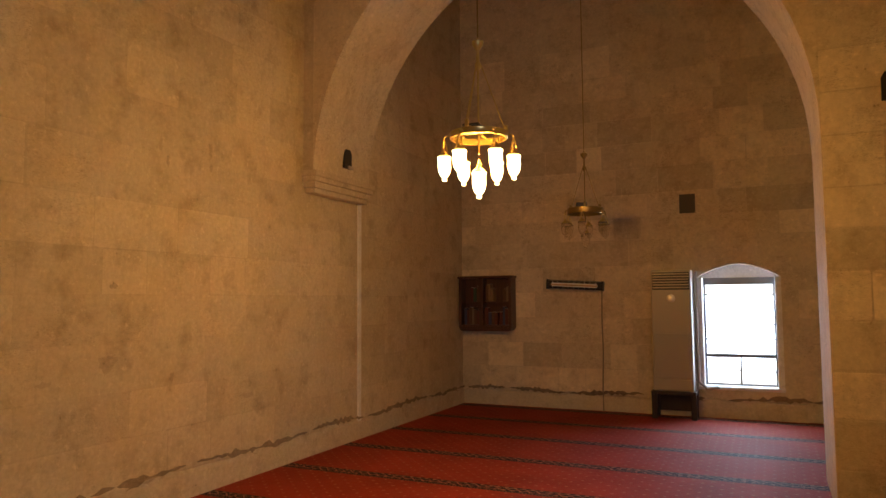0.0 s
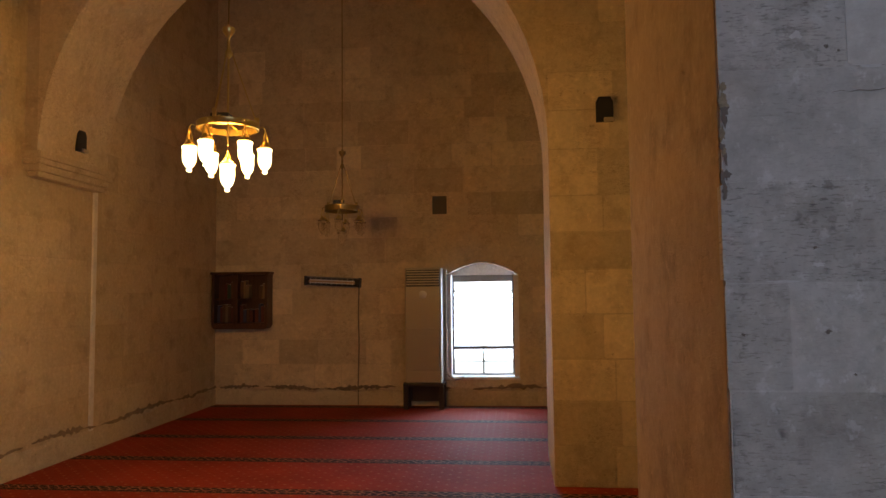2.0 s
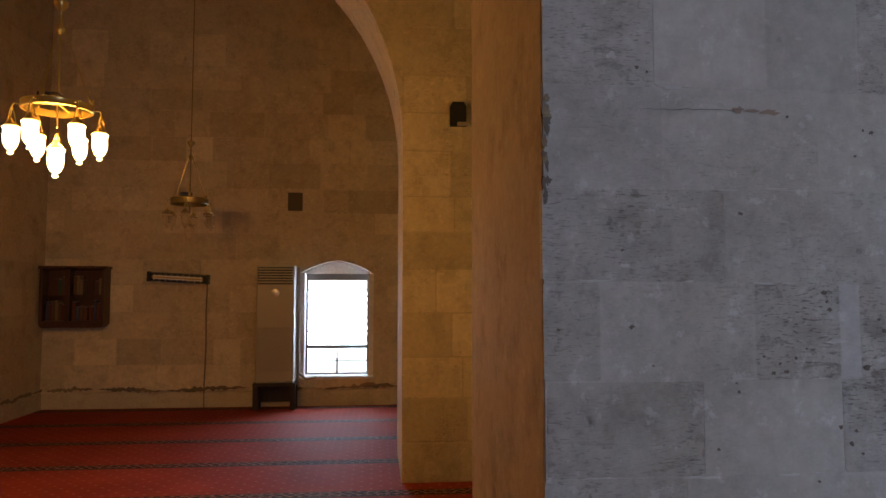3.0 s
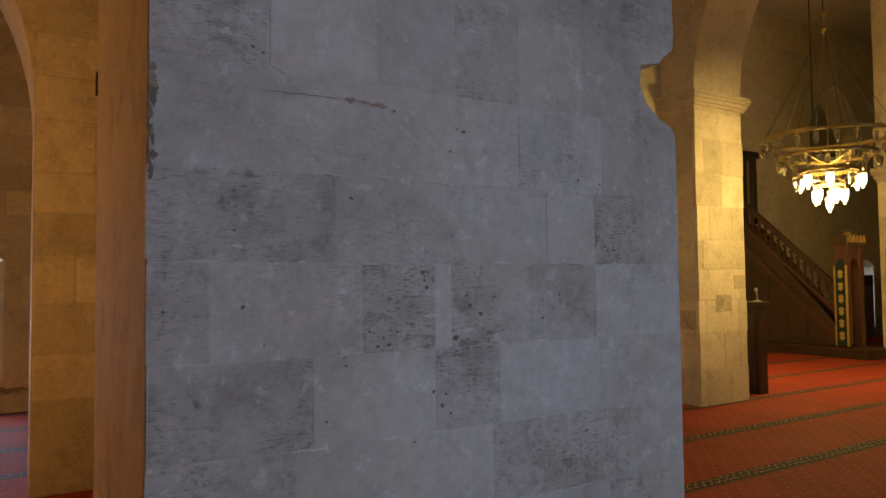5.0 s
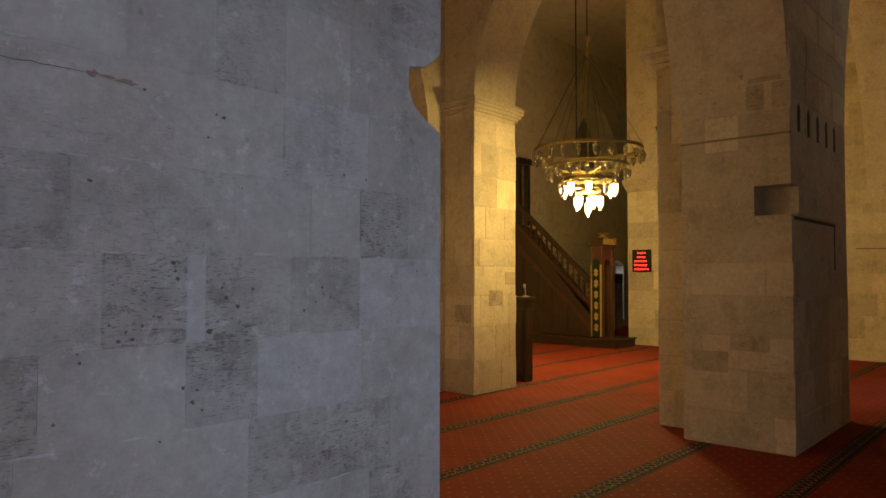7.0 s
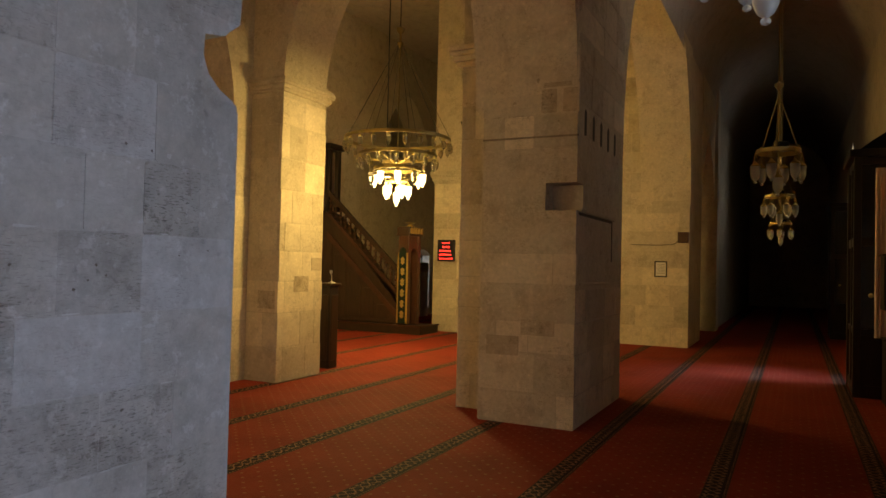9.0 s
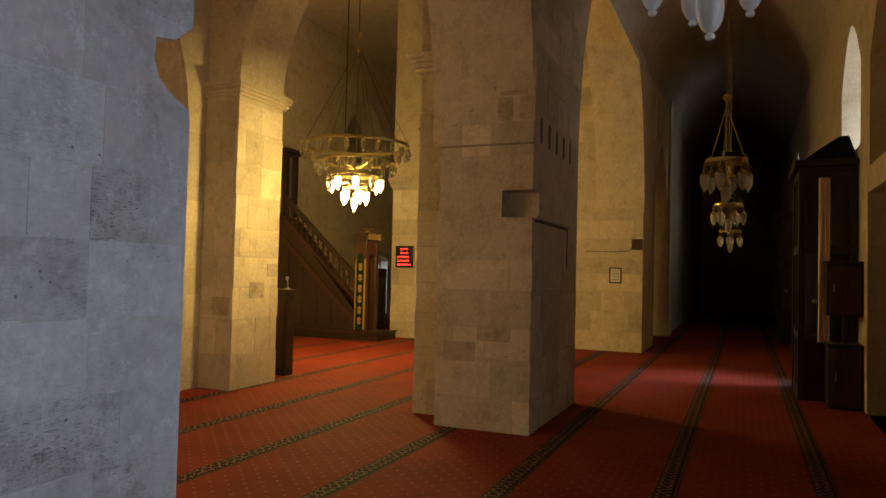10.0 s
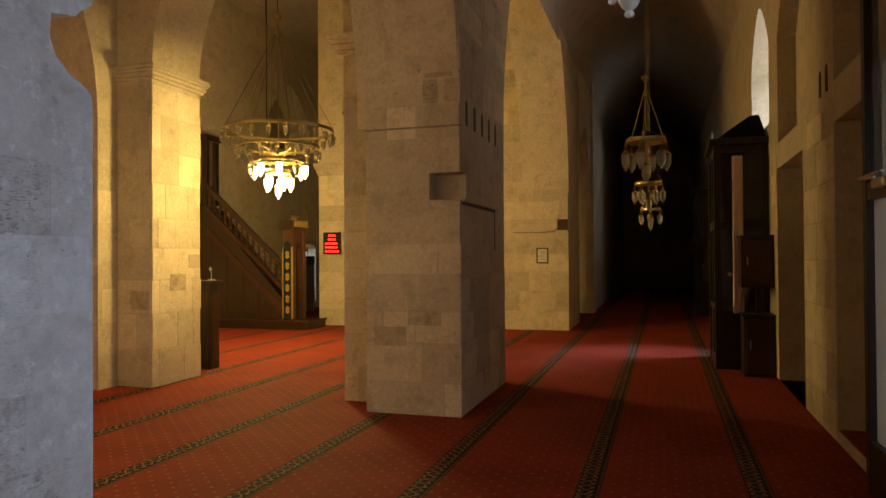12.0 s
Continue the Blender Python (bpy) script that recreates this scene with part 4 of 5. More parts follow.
def minbar():
    t = thing("minbar", (0, 0, 0), "tall carved dark wooden pulpit stair on a low dais", "minbar")
    x0, x1 = 15.0, 15.5
    ylo, yhi = 8.12, 10.66
    part("side_panel", prism([(ylo, 0.22), (yhi, 0.22), (yhi, 3.05), (10.1, 2.80), (ylo, 0.62)], x0, x0 + 0.06, "x"), WOOD, t)
    part("side_panel", prism([(ylo, 0.22), (yhi, 0.22), (yhi, 3.05), (10.1, 2.80), (ylo, 0.62)], x1 - 0.06, x1, "x"), WOOD, t)
    dy, dz = 10.2 - ylo, 3.28 - 1.36
    # balustrade above the string, pierced by a lattice
    part("handrail", prism([(ylo, 1.36), (10.2, 3.28), (10.2, 3.42), (ylo, 1.50)], x0 - 0.03, x0 + 0.06, "x"), WOOD, t)
    part("string_board", prism([(ylo, 0.30), (10.2, 2.24), (10.2, 2.40), (ylo, 0.46)], x0 - 0.035, x0 + 0.02, "x"), WOOD_RED, t)
    part("string_board", prism([(ylo, 0.86), (10.2, 2.78), (10.2, 2.88), (ylo, 0.96)], x0 - 0.03, x0 + 0.02, "x"), WOOD_RED, t)
    for k in range(14):
        f = (k + 0.5) / 14
        y, z = ylo + dy * f, 0.96 + dz * f
        part("baluster", boxes(((x0 - 0.012, y - 0.022, z), (x0 + 0.02, y + 0.022, z + 0.44)), bevel=0.006), WOOD, t)
        for j in range(3):
            part("lattice_bead", boxes(((x0 - 0.022, y - 0.05, z + 0.06 + j * 0.13), (x0 + 0.0, y + 0.05, z + 0.10 + j * 0.13)), bevel=0.008), WOOD_RED, t)
    for k in range(5):
        y = ylo + 0.25 + k * 0.42
        hz = max(0.1, 0.10 + (y - ylo) * 0.93)
        part("carved_panel", boxes(((x0 - 0.018, y, 0.32), (x0 + 0.01, y + 0.34, min(0.32 + hz, 2.2))), bevel=0.012), WOOD, t)
    for k in range(9):
        part("stair_tread", boxes(((x0 + 0.06, ylo + 0.2 + k * 0.23, 0.2), (x1 - 0.06, ylo + 0.2 + (k + 1) * 0.23, 0.42 + k * 0.24))), WOOD, t)
    # portal with crest and curtain
    for xx in (x0 - 0.05, x1 - 0.09):
        part("portal_post", boxes(((xx, 7.86, 0.2), (xx + 0.14, 8.12, 2.30)), bevel=0.012), WOOD_RED, t)
    part("portal_side", boxes(((x0 - 0.03, 7.9, 0.2), (x0 + 0.03, 8.1, 2.3))), WOOD_RED, t)
    part("portal_arch", arch_wall(x0 + 0.09, x1 - 0.09, 1.80, 0.22, 2.30, 7.88, 8.02, "x", 10), WOOD_RED, t)
    part("frieze", boxes(((x0 - 0.08, 7.82, 2.28), (x1 + 0.08, 8.16, 2.50)), bevel=0.015), WOOD, t)
    for k in range(5):
        part("crest_tooth", prism([(x0 - 0.05 + k * 0.125, 2.34), (x0 + 0.05 + k * 0.125, 2.34), (x0 + 0.05 + k * 0.125, 2.44), (x0 + k * 0.125, 2.49), (x0 - 0.05 + k * 0.125, 2.44)], 7.795, 7.822, "y"), GOLD, t)
    part("finial", lathe([(0.03, 0), (0.10, 0.02), (0.06, 0.06), (0.03, 0.08), (0.08, 0.10), (0.16, 0.115), (0.03, 0.13)], 14, (x0 + 0.25, 8.0, 2.49)), GOLD, t, "gilt finial", True)
    return t


minbar()
t = thing("dais", (0, 0, 0), "low carpet-edged wooden dais under the pulpit stair", "dais")
part("platform", boxes(((14.86, 7.45, 0.0), (15.75, 10.68, 0.20)), bevel=0.015), WOOD, t)
part("nosing", boxes(((14.83, 7.42, 0.17), (14.87, 10.68, 0.21)), ((14.83, 7.42, 0.17), (15.77, 7.46, 0.21)), bevel=0.008), WOOD_RED, t)

# green and gold hanging beside the portal
t = thing("embroidered_hanging", (14.90, 7.98, 0.24), "green velvet hanging with gold embroidery in a gilt arch", "hanging")
part("cloth", prism([(-0.11, 0.0), (0.11, 0.0), (0.11, 1.62), (0.06, 1.74), (0.0, 1.78), (-0.06, 1.74), (-0.11, 1.62)], 0.0, 0.02, "x"), GREEN_CLOTH, t)
part("gilt_edge", boxes(((-0.012, -0.135, 0.0), (0.024, -0.10, 1.64)), bevel=0.004), GOLD, t)
part("gilt_edge", boxes(((-0.012, 0.10, 0.0), (0.024, 0.135, 1.64)), bevel=0.004), GOLD, t)
for k in range(6):
    z = 0.2 + k * 0.25
    part("gold_motif", prism([(0, z - 0.09), (0.06, z - 0.03), (0.03, z), (0.06, z + 0.05), (0, z + 0.10), (-0.06, z + 0.05), (-0.03, z), (-0.06, z - 0.03)], -0.006, 0.001, "x"), GOLD, t)

# tall post and cupola foot at the head of the stair
t = thing("pulpit_canopy", (15.0, 10.2, 0), "dark wooden canopy post at the head of the stair", "canopy")
for dx, dy in ((0.0, 0.0), (0.38, 0.0)):
    part("post", boxes(((dx, dy, 2.9), (dx + 0.12, dy + 0.12, 4.5)), bevel=0.01), WOOD_BLACK, t)
part("canopy_board", boxes(((-0.05, -0.05, 4.45), (0.55, 0.46, 4.6)), bevel=0.01), WOOD_BLACK, t)

# second air conditioner by the far window
far_ac = air_conditioner(20.15, 10.20, "tall cream air conditioner beside the far window")
far_ac.location.z = 0.0

# reader's desk beside the lit pilaster
t = thing("lectern", (9.62, 6.22, 0), "dark wooden reader's desk beside the lit pilaster", "lectern")
part("body", boxes(((-0.11, -0.08, 0.0), (0.11, 0.25, 1.26)), bevel=0.01), WOOD_BLACK, t)
part("top", boxes(((-0.14, -0.12, 1.26), (0.14, 0.29, 1.30)), bevel=0.008), WOOD, t)
part("door_panel", boxes(((-0.125, -0.04, 0.12), (-0.108, 0.21, 1.12)), bevel=0.008), WOOD, t)
part("panel_mould", boxes(((-0.085, -0.095, 0.12), (0.085, -0.078, 1.12)), bevel=0.008), WOOD, t)
t = thing("microphone", (9.62, 6.2, 1.30), "small metal microphone on the reader's desk", "microphone")
part("foot", lathe([(0.06, 0.0), (0.06, 0.012), (0.02, 0.02), (0.01, 0.03)], 16), STEEL, t, smooth=True)
part("neck", tube(bmesh.new(), [(0, 0, 0.02), (0, 0, 0.10), (-0.02, 0, 0.15)], 0.008), STEEL, t)
part("head", lathe([(0.01, 0.0), (0.022, 0.01), (0.024, 0.05), (0.01, 0.06)], 12, (-0.02, 0, 0.14)), STEEL, t, smooth=True)

# ---- the south side: wooden wind porches, glazed door, boxes ----


def porch(x0, x1, y1, h, label, mid=2.0):
    """A wooden wind porch against the south wall, glazed above a solid base."""
    t = thing("wind_porch", (0, 0, 0), label, "porch", "wooden porches")
    y0 = YS
    p = 0.09
    for x in (x0, x1 - p):
        for y in (y1 - p, y0 + 0.004):
            part("post", boxes(((x, y, 0), (x + p, y + p, h)), bevel=0.008), WOOD_BLACK, t)
    part("cornice", boxes(((x0 - 0.06, y0 + 0.002, h), (x1 + 0.06, y1 + 0.06, h + 0.10)), bevel=0.015), WOOD_BLACK, t)
    for z, k in ((0.0, 0.16), (0.82, 0.08), (mid, 0.12), (h - 0.10, 0.10)):
        part("rail", boxes(((x0 + 0.01, y1 - 0.07, z), (x1 - 0.01, y1 - 0.015, z + k)), bevel=0.006), WOOD_BLACK, t)
        part("side_rail", boxes(((x0 + 0.015, y0 + 0.09, z), (x0 + 0.07, y1 - 0.09, z + k)), bevel=0.006), WOOD_BLACK, t)
        part("side_rail", boxes(((x1 - 0.07, y0 + 0.09, z), (x1 - 0.015, y1 - 0.09, z + k)), bevel=0.006), WOOD_BLACK, t)
    xm = (x0 + x1) / 2
    part("mullion", boxes(((xm - 0.03, y1 - 0.075, 0.1), (xm + 0.03, y1 - 0.01, h - 0.1)), bevel=0.006), WOOD_BLACK, t)
    for a, b in ((x0 + p, xm - 0.03), (xm + 0.03, x1 - p)):
        part("base_panel", boxes(((a, y1 - 0.055, 0.16), (b, y1 - 0.03, 0.82)), bevel=0.006), WOOD_BLACK, t)
        for z0, z1 in ((0.90, mid), (mid + 0.12, h - 0.1)):
            g = part("pane", boxes(((a, y1 - 0.045, z0), (b, y1 - 0.039, z1))), DARK_GLASS, t)
            g.visible_shadow = False
    part("base_panel", boxes(((x0 + 0.03, y0 + 0.09, 0.16), (x0 + 0.055, y1 - 0.09, 0.82)), bevel=0.006), WOOD_BLACK, t)
    for z0, z1 in ((0.90, mid), (mid + 0.12, h - 0.1)):
        g = part("side_pane", boxes(((x0 + 0.04, y0 + 0.09, z0), (x0 + 0.046, y1 - 0.09, z1))), DARK_GLASS, t)
        g.visible_shadow = False
    part("knob", lathe([(0.01, 0), (0.028, 0.012), (0.03, 0.03), (0.012, 0.045)], 14), BRASS, t, "brass knob", True).matrix_local = pose(x0 + 0.015, y1 - 0.2, 1.35, 0, -90, 0)
    return t


porch(11.45, 12.7, -0.88, 3.18, "tall black wooden wind porch with glazed doors")
porch(20.7, 22.0, -1.0, 3.3, "far black wooden wind porch with glazed doors")
# pale strip; its lightened colour stands in for daylight through the porch
t = thing("porch_light_strip", (11.40, -1.24, 0.80), "pale pink strip on the porch, coloured for light shining through", "curtain")
bm = bmesh.new()
for k in range(5):
    rod(bm, (0.012 * (k % 2), k * 0.026, 0.0), (0.012 * (k % 2), k * 0.026, 2.22), 0.018, 8)
part("cloth", bm, PINK_STRIP, t, smooth=True)
t = thing("folded_cover", (11.6, 0, 3.28), "dark folded tarpaulin on top of the porch", "tarpaulin")
part("fold", prism([(-0.92, 0.0), (-1.58, 0.0), (-1.57, 0.12), (-1.50, 0.34), (-1.38, 0.33), (-1.10, 0.14)], 0.0, 0.55, "x"), DARK_CLOTH, t)
part("fold", prism([(-1.05, 0.02), (-1.56, 0.02), (-1.52, 0.22), (-1.30, 0.20)], 0.5, 0.95, "x"), DARK_CLOTH, t)


def chest(x, y0, y1, z, h, label, name):
    t = thing(name, (x, 0, z), label, "cabinet", "small cabinets")
    part("body", boxes(((0, y0, 0), (0.42, y1, h)), bevel=0.01), WOOD_BLACK, t)
    part("door", boxes(((-0.02, y0 + 0.03, 0.04), (0.0, y1 - 0.03, h - 0.04)), bevel=0.006), WOOD_RED, t)
    part("top", boxes(((-0.03, y0, h), (0.43, y1 + 0.02, h + 0.025)), bevel=0.006), WOOD_BLACK, t)
    part("handle", rod(bmesh.new(), (-0.035, y1 - 0.08, h * 0.45), (-0.035, y1 - 0.08, h * 0.6), 0.008), STEEL, t)
    return t


chest(10.92, -1.595, -1.20, 0.0, 0.80, "low black wooden cabinet against the porch", "low_cabinet")
chest(10.98, -1.595, -1.18, 1.18, 0.68, "dark red wooden box fixed beside the porch", "wall_cabinet")
t = thing("box_bracket", (10.98, -1.4, 0.83), "slim post that carries the wooden box", "post")
part("post", boxes(((0.05, -0.03, 0.0), (0.11, 0.03, 0.35)), bevel=0.006), WOOD_BLACK, t)

# inner door of the deep recess
t = tagged(new("door_1"), "dark closed wooden door deep in the wall recess", "door", kind="structure")
part("door_leaf", boxes(((9.01, YS - 0.70, 0.0), (10.66, YS - 0.64, 2.24)), bevel=0.008), WOOD_BLACK, t)
for k in range(2):
    part("door_panel", boxes(((9.13 + k * 0.80, YS - 0.64, 0.2), (9.75 + k * 0.80, YS - 0.615, 2.0)), bevel=0.015), WOOD_BLACK, t)
part("door_frame", boxes(((8.955, YS - 0.66, 0.0), (9.01, YS - 0.58, 2.255)), ((10.66, YS - 0.66, 0.0), (10.715, YS - 0.58, 2.255))), WOOD_BLACK, t)
# carpeted ledge in the next recess
structure("trim_recess_ledge", boxes(((6.25, YS - 0.55, 0.08), (7.515, YS - 0.01, 0.115))), CARPET, "red carpet strip on the recess ledge", "carpet")


def glazed_door():
    t = tagged(new("door_2"), "dark wooden door with frosted glass and a steel closer", "door", kind="structure")
    x0, x1, y = 4.35, 6.22, -1.50
    part("door_frame", boxes(((x1 - 0.09, y - 0.09, 0.0), (x1, y + 0.005, 3.7)), ((x0, y - 0.09, 0.0), (x0 + 0.09, y + 0.005, 3.7)), ((x0 + 0.09, y - 0.09, 3.6), (x1 - 0.09, y + 0.005, 3.7)), ((x0 + 0.09, y - 0.085, 1.98), (x1 - 0.09, y + 0.0, 2.10)), ((x0 + 0.09, y - 0.085, 0.0), (x1 - 0.09, y, 0.36)), bevel=0.006), WOOD_BLACK, t)
    part("mullion", boxes((((x0 + x1) / 2 - 0.05, y - 0.08, 0.3), ((x0 + x1) / 2 + 0.05, y + 0.003, 3.6)), bevel=0.006), WOOD_BLACK, t)
    xm = (x0 + x1) / 2
    for a, b in ((x0 + 0.09, xm - 0.05), (xm + 0.05, x1 - 0.09)):
        part("pane", boxes(((a, y - 0.05, 0.36), (b, y - 0.043, 1.98))), MILK_PANE, t, "frosted lower pane").visible_shadow = False
        part("pane", boxes(((a, y - 0.05, 2.10), (b, y - 0.043, 3.6))), CLEAR, t, "clear upper pane")
    part("door_closer", boxes(((5.55, y + 0.005, 2.03), (5.80, y + 0.06, 2.09)), bevel=0.01), STEEL, t, "steel door closer")
    part("closer_arm", tube(bmesh.new(), [(5.75, y + 0.05, 2.10), (5.95, y + 0.09, 2.11), (5.66, y + 0.03, 2.13)], 0.010), STEEL, t)
    part("notice", boxes(((5.20, y - 0.042, 1.18), (5.42, y - 0.040, 1.50))), PAPER, t, "white paper notice")
    return t


glazed_door()

# ---- skirting of the walls ----


def worn_band(name, a, b, fixed, axis, z, out, label):
    """A plastered foot along a wall with a broken upper edge."""
    r = random.Random(len(name) * 7 + 1)
    n = int((b - a) / 0.16)
    bm = bmesh.new()
    rows = []
    for i in range(n + 1):
        u = a + (b - a) * i / n
        h = z + r.uniform(-0.035, 0.03)
        q = []
        for d, zz in ((0.0, -0.02), (out, -0.02), (out * r.uniform(0.8, 1.1), h - 0.03), (0.003, h)):
            q.append(bm.verts.new((fixed + d, u, zz) if axis == "y" else (u, fixed - d, zz)))
        rows.append(q)
    for p, q in zip(rows, rows[1:]):
        for i in range(3):
            bm.faces.new((p[i], p[i + 1], q[i + 1], q[i]))
    return structure(name, bm, STONE, label, "skirting")


worn_band("baseboard_west", 0.5, YB, XL, "y", 0.25, 0.035, "worn plaster skirting along the stone wall")
worn_band("baseboard_north", XL, 0.69, YB, "x", 0.25, 0.03, "worn plaster skirting under the window wall")

GRIME = stone("grimy_plaster", (0.20, 0.155, 0.105), (0.10, 0.078, 0.055), (0.30, 0.24, 0.165), 0.1, 1.0)


def grime(name, a, b, fixed, axis, z, label):
    """Torn patches where the plaster foot has broken away, as thin scars."""
    r = random.Random(len(name) + 40)
    bm = bmesh.new()
    u = a
    while u < b:
        w = r.uniform(0.5, 2.0)
        n = 26
        lo, hi = [], []
        for i in range(n + 1):
            f = i / n
            k = math.sin(math.pi * f) ** 0.6
            mid = z + 0.02 * math.sin(3 * (u + w * f))
            lo.append((u + w * f, mid - 0.034 * k * r.uniform(0.0, 1.4)))
            hi.append((u + w * f, mid + 0.040 * k * r.uniform(0.0, 1.4) + 0.001))
        for (p, q) in ((lo, hi),):
            pts = [[bm.verts.new((fixed + d, c, zz) if axis == "y" else (c, fixed - d, zz)) for c, zz in row] for row, d in ((p, 0.033), (q, 0.018))]
            for i in range(n):
                bm.faces.new((pts[0][i], pts[0][i + 1], pts[1][i + 1], pts[1][i]))
        u += w + r.uniform(0.0, 0.25)
    return structure(name, bm, GRIME, label, "stain")


grime("trim_scar_west", 1.0, YB - 0.1, XL, "y", 0.262, "dark broken line above the skirting")
grime("trim_scar_north", XL + 0.1, 0.6, YB, "x", 0.262, "dark broken line above the skirting")

# ---- ashlar: single blocks, a few millimetres proud of the cores ----


def unit_block():
    bm = bmesh.new()
    box(bm, (0, 0, 0), (1, 1, 1))
    bmesh.ops.bevel(bm, geom=list(bm.edges), offset=0.03, segments=1, affect="EDGES")
    bmesh.ops.recalc_face_normals(bm, faces=bm.faces)
    return bm


BLOCKS = {}
for nm, mt in (("limestone", STONE), ("worn", STONE_WORN), ("tooled", STONE_TOOLED), ("smeared", STONE_SMEARED), ("pale", STONE_PALE), ("stained", STONE_STAINED)):
    me = bpy.data.meshes.new("block_" + nm)
    b = unit_block()
    b.to_mesh(me)
    b.free()
    me.materials.append(mt)
    BLOCKS[nm] = me
block_rng = random.Random(11)


def ashlar(parent, axis, fixed, side, u0, u1, rows, width, kind="limestone", holes=(), joint=0.0045, proud=(0.0005, 0.0035), keep=1.0, edge=0.0):
    """Blocks on one face. axis: 'x' if the face runs along x (fixed is its y). side: the way that the face looks, +1 or -1."""
    for z0, z1 in zip(rows, rows[1:]):
        u = u0 - block_rng.uniform(0, width * 0.6)
        while u < u1:
            w = width * block_rng.uniform(0.6, 1.45)
            a, b = max(u, u0), min(u + w, u1)
            if u1 - b < width * 0.3:
                b = u1
            u = b if b == u1 else u + w
            if b - a < 0.06 or block_rng.random() > keep:
                continue
            if any(a < h[1] and b > h[0] and z0 < h[3] and z1 > h[2] for h in holes):
                continue
            out = block_rng.uniform(*proud)
            ob = new("block", BLOCKS[kind])
            ob.parent = parent
            deep = 0.05
            lo, hi = a + joint / 2, b - joint / 2
            if edge and a <= u0 + 1e-6:
                lo = u0 - block_rng.uniform(-0.4, 1) * edge
            if edge and b >= u1 - 1e-6:
                hi = u1 + block_rng.uniform(-0.4, 1) * edge
            f = fixed + side * out - (deep if side > 0 else 0)
            if axis == "x":
                ob.location, ob.scale = (lo, f, z0 + joint / 2), (hi - lo, deep, z1 - z0 - joint)
            else:
                ob.location, ob.scale = (f, lo, z0 + joint / 2), (deep, hi - lo, z1 - z0 - joint)


def courses(z0, z1, h, vary=0.12, seed=1):
    r = random.Random(seed)
    out = [z0]
    while out[-1] < z1 - h * 0.6:
        out.append(out[-1] + h * r.uniform(1 - vary, 1 + vary))
    out[-1] = z1
    return out


GREY_ROWS = [0.0, 0.22, 0.45, 0.68, 0.94, 1.19, 1.437, 1.697, 1.945, 2.222, 2.53, 2.80, 3.08]
# courses of the grey pier: foot, top, and blocks as right end and finish (w worn, t tooled, p pale)
GREY_COURSES = [
    (0.68, 0.94, "1.30w 1.66t 2.06w 2.40w 2.78t"),
    (0.94, 1.19, "1.25t 1.53w 1.90w 2.21t 2.50t 2.78w"),
    (1.19, 1.437, "1.30t 1.69w 1.93t 2.36p 2.78w"),
    (1.437, 1.697, "1.025t 1.45w 1.69t 1.75p 2.05t 2.35t 2.78p"),
    (1.697, 1.945, "1.368t 1.60w 1.84w 2.13w 2.35w 2.595t 2.78w"),
    (1.945, 2.222, "1.20w 1.64w 2.02w 2.39p 2.78w"),
    (2.222, 2.53, "1.18t 1.50w 1.77w 2.02t 2.30w 2.59w"),
    (2.53, 2.80, "1.28w 1.72t 2.20w 2.50w 2.785t"),
]
FINISH = {"w": "worn", "t": "tooled", "p": "pale"}
for z0, z1, cut in GREY_COURSES:
    at = GX0 - block_rng.uniform(-0.004, 0.012)
    for word in cut.split():
        end = float(word[:-1])
        if end > 2.7:
            end -= block_rng.uniform(0.0, 0.018)
        ob = new("block", BLOCKS[FINISH[word[-1]]])
        ob.parent = pier_grey
        ob.location, ob.scale = (at + 0.0012, S0 - block_rng.uniform(0.0006, 0.003), z0 + 0.0012), (end - at - 0.0024, 0.03, z1 - z0 - 0.0024)
        at = end
ashlar(pier_grey, "x", S0, -1, GX0, GX1, [0.0, 0.22, 0.45, 0.68], 0.42, "worn", (), 0.003, (0.0004, 0.0022), 1.0, 0.014)
# west face coat, a darker brown than the other faces
part("plaster_coat", boxes(((GX0 - 0.0045, S0 + 0.006, 0.0), (GX0 + 0.02, S1 - 0.002, 3.19)), bevel=0.004), BROWN_PLASTER, pier_grey, "brown old plaster coat with dark stains")
ashlar(pier_north, "x", N0, -1, 0.69, 2.2, courses(0.0, 5.2, 0.38, 0.15, 3), 0.55, joint=0.013, proud=(0.002, 0.007))
ashlar(wall_west, "y", XL, 1, 1.2, YB, courses(0.24, 5.2, 0.40, 0.12, 4), 0.66, "smeared", joint=0.003, proud=(0.0004, 0.0026), holes=[(6.2, 7.5, 2.7, 9)])
ashlar(wall_north, "x", YB, -1, XL, 0.9, courses(0.25, 5.6, 0.36, 0.12, 5), 0.58, "limestone", joint=0.006, proud=(0.0004, 0.0026), holes=[(-0.72, 0.48, 0.3, 2.2), (-0.90, -0.60, 2.88, 3.22)])
ashlar(pier_mid, "x", 5.96, -1, 8.08, 9.03, courses(0.0, 3.84, 0.43, 0.12, 6), 0.5, edge=0.016, joint=0.013, proud=(0.002, 0.007))
ashlar(pier_mid, "y", 8.08, -1, 5.97, 6.5, courses(0.0, 3.84, 0.43, 0.12, 6), 0.6, joint=0.013, proud=(0.002, 0.007))
ashlar(pier_mid, "y", 7.75, -1, 6.52, 7.6, courses(0.0, 3.4, 0.43, 0.12, 7), 0.6, joint=0.013, proud=(0.002, 0.007))
ashlar(pier_mid, "x", 6.5, -1, 7.75, 8.06, courses(0.0, 3.4, 0.43, 0.12, 7), 0.6, joint=0.013, proud=(0.002, 0.007))
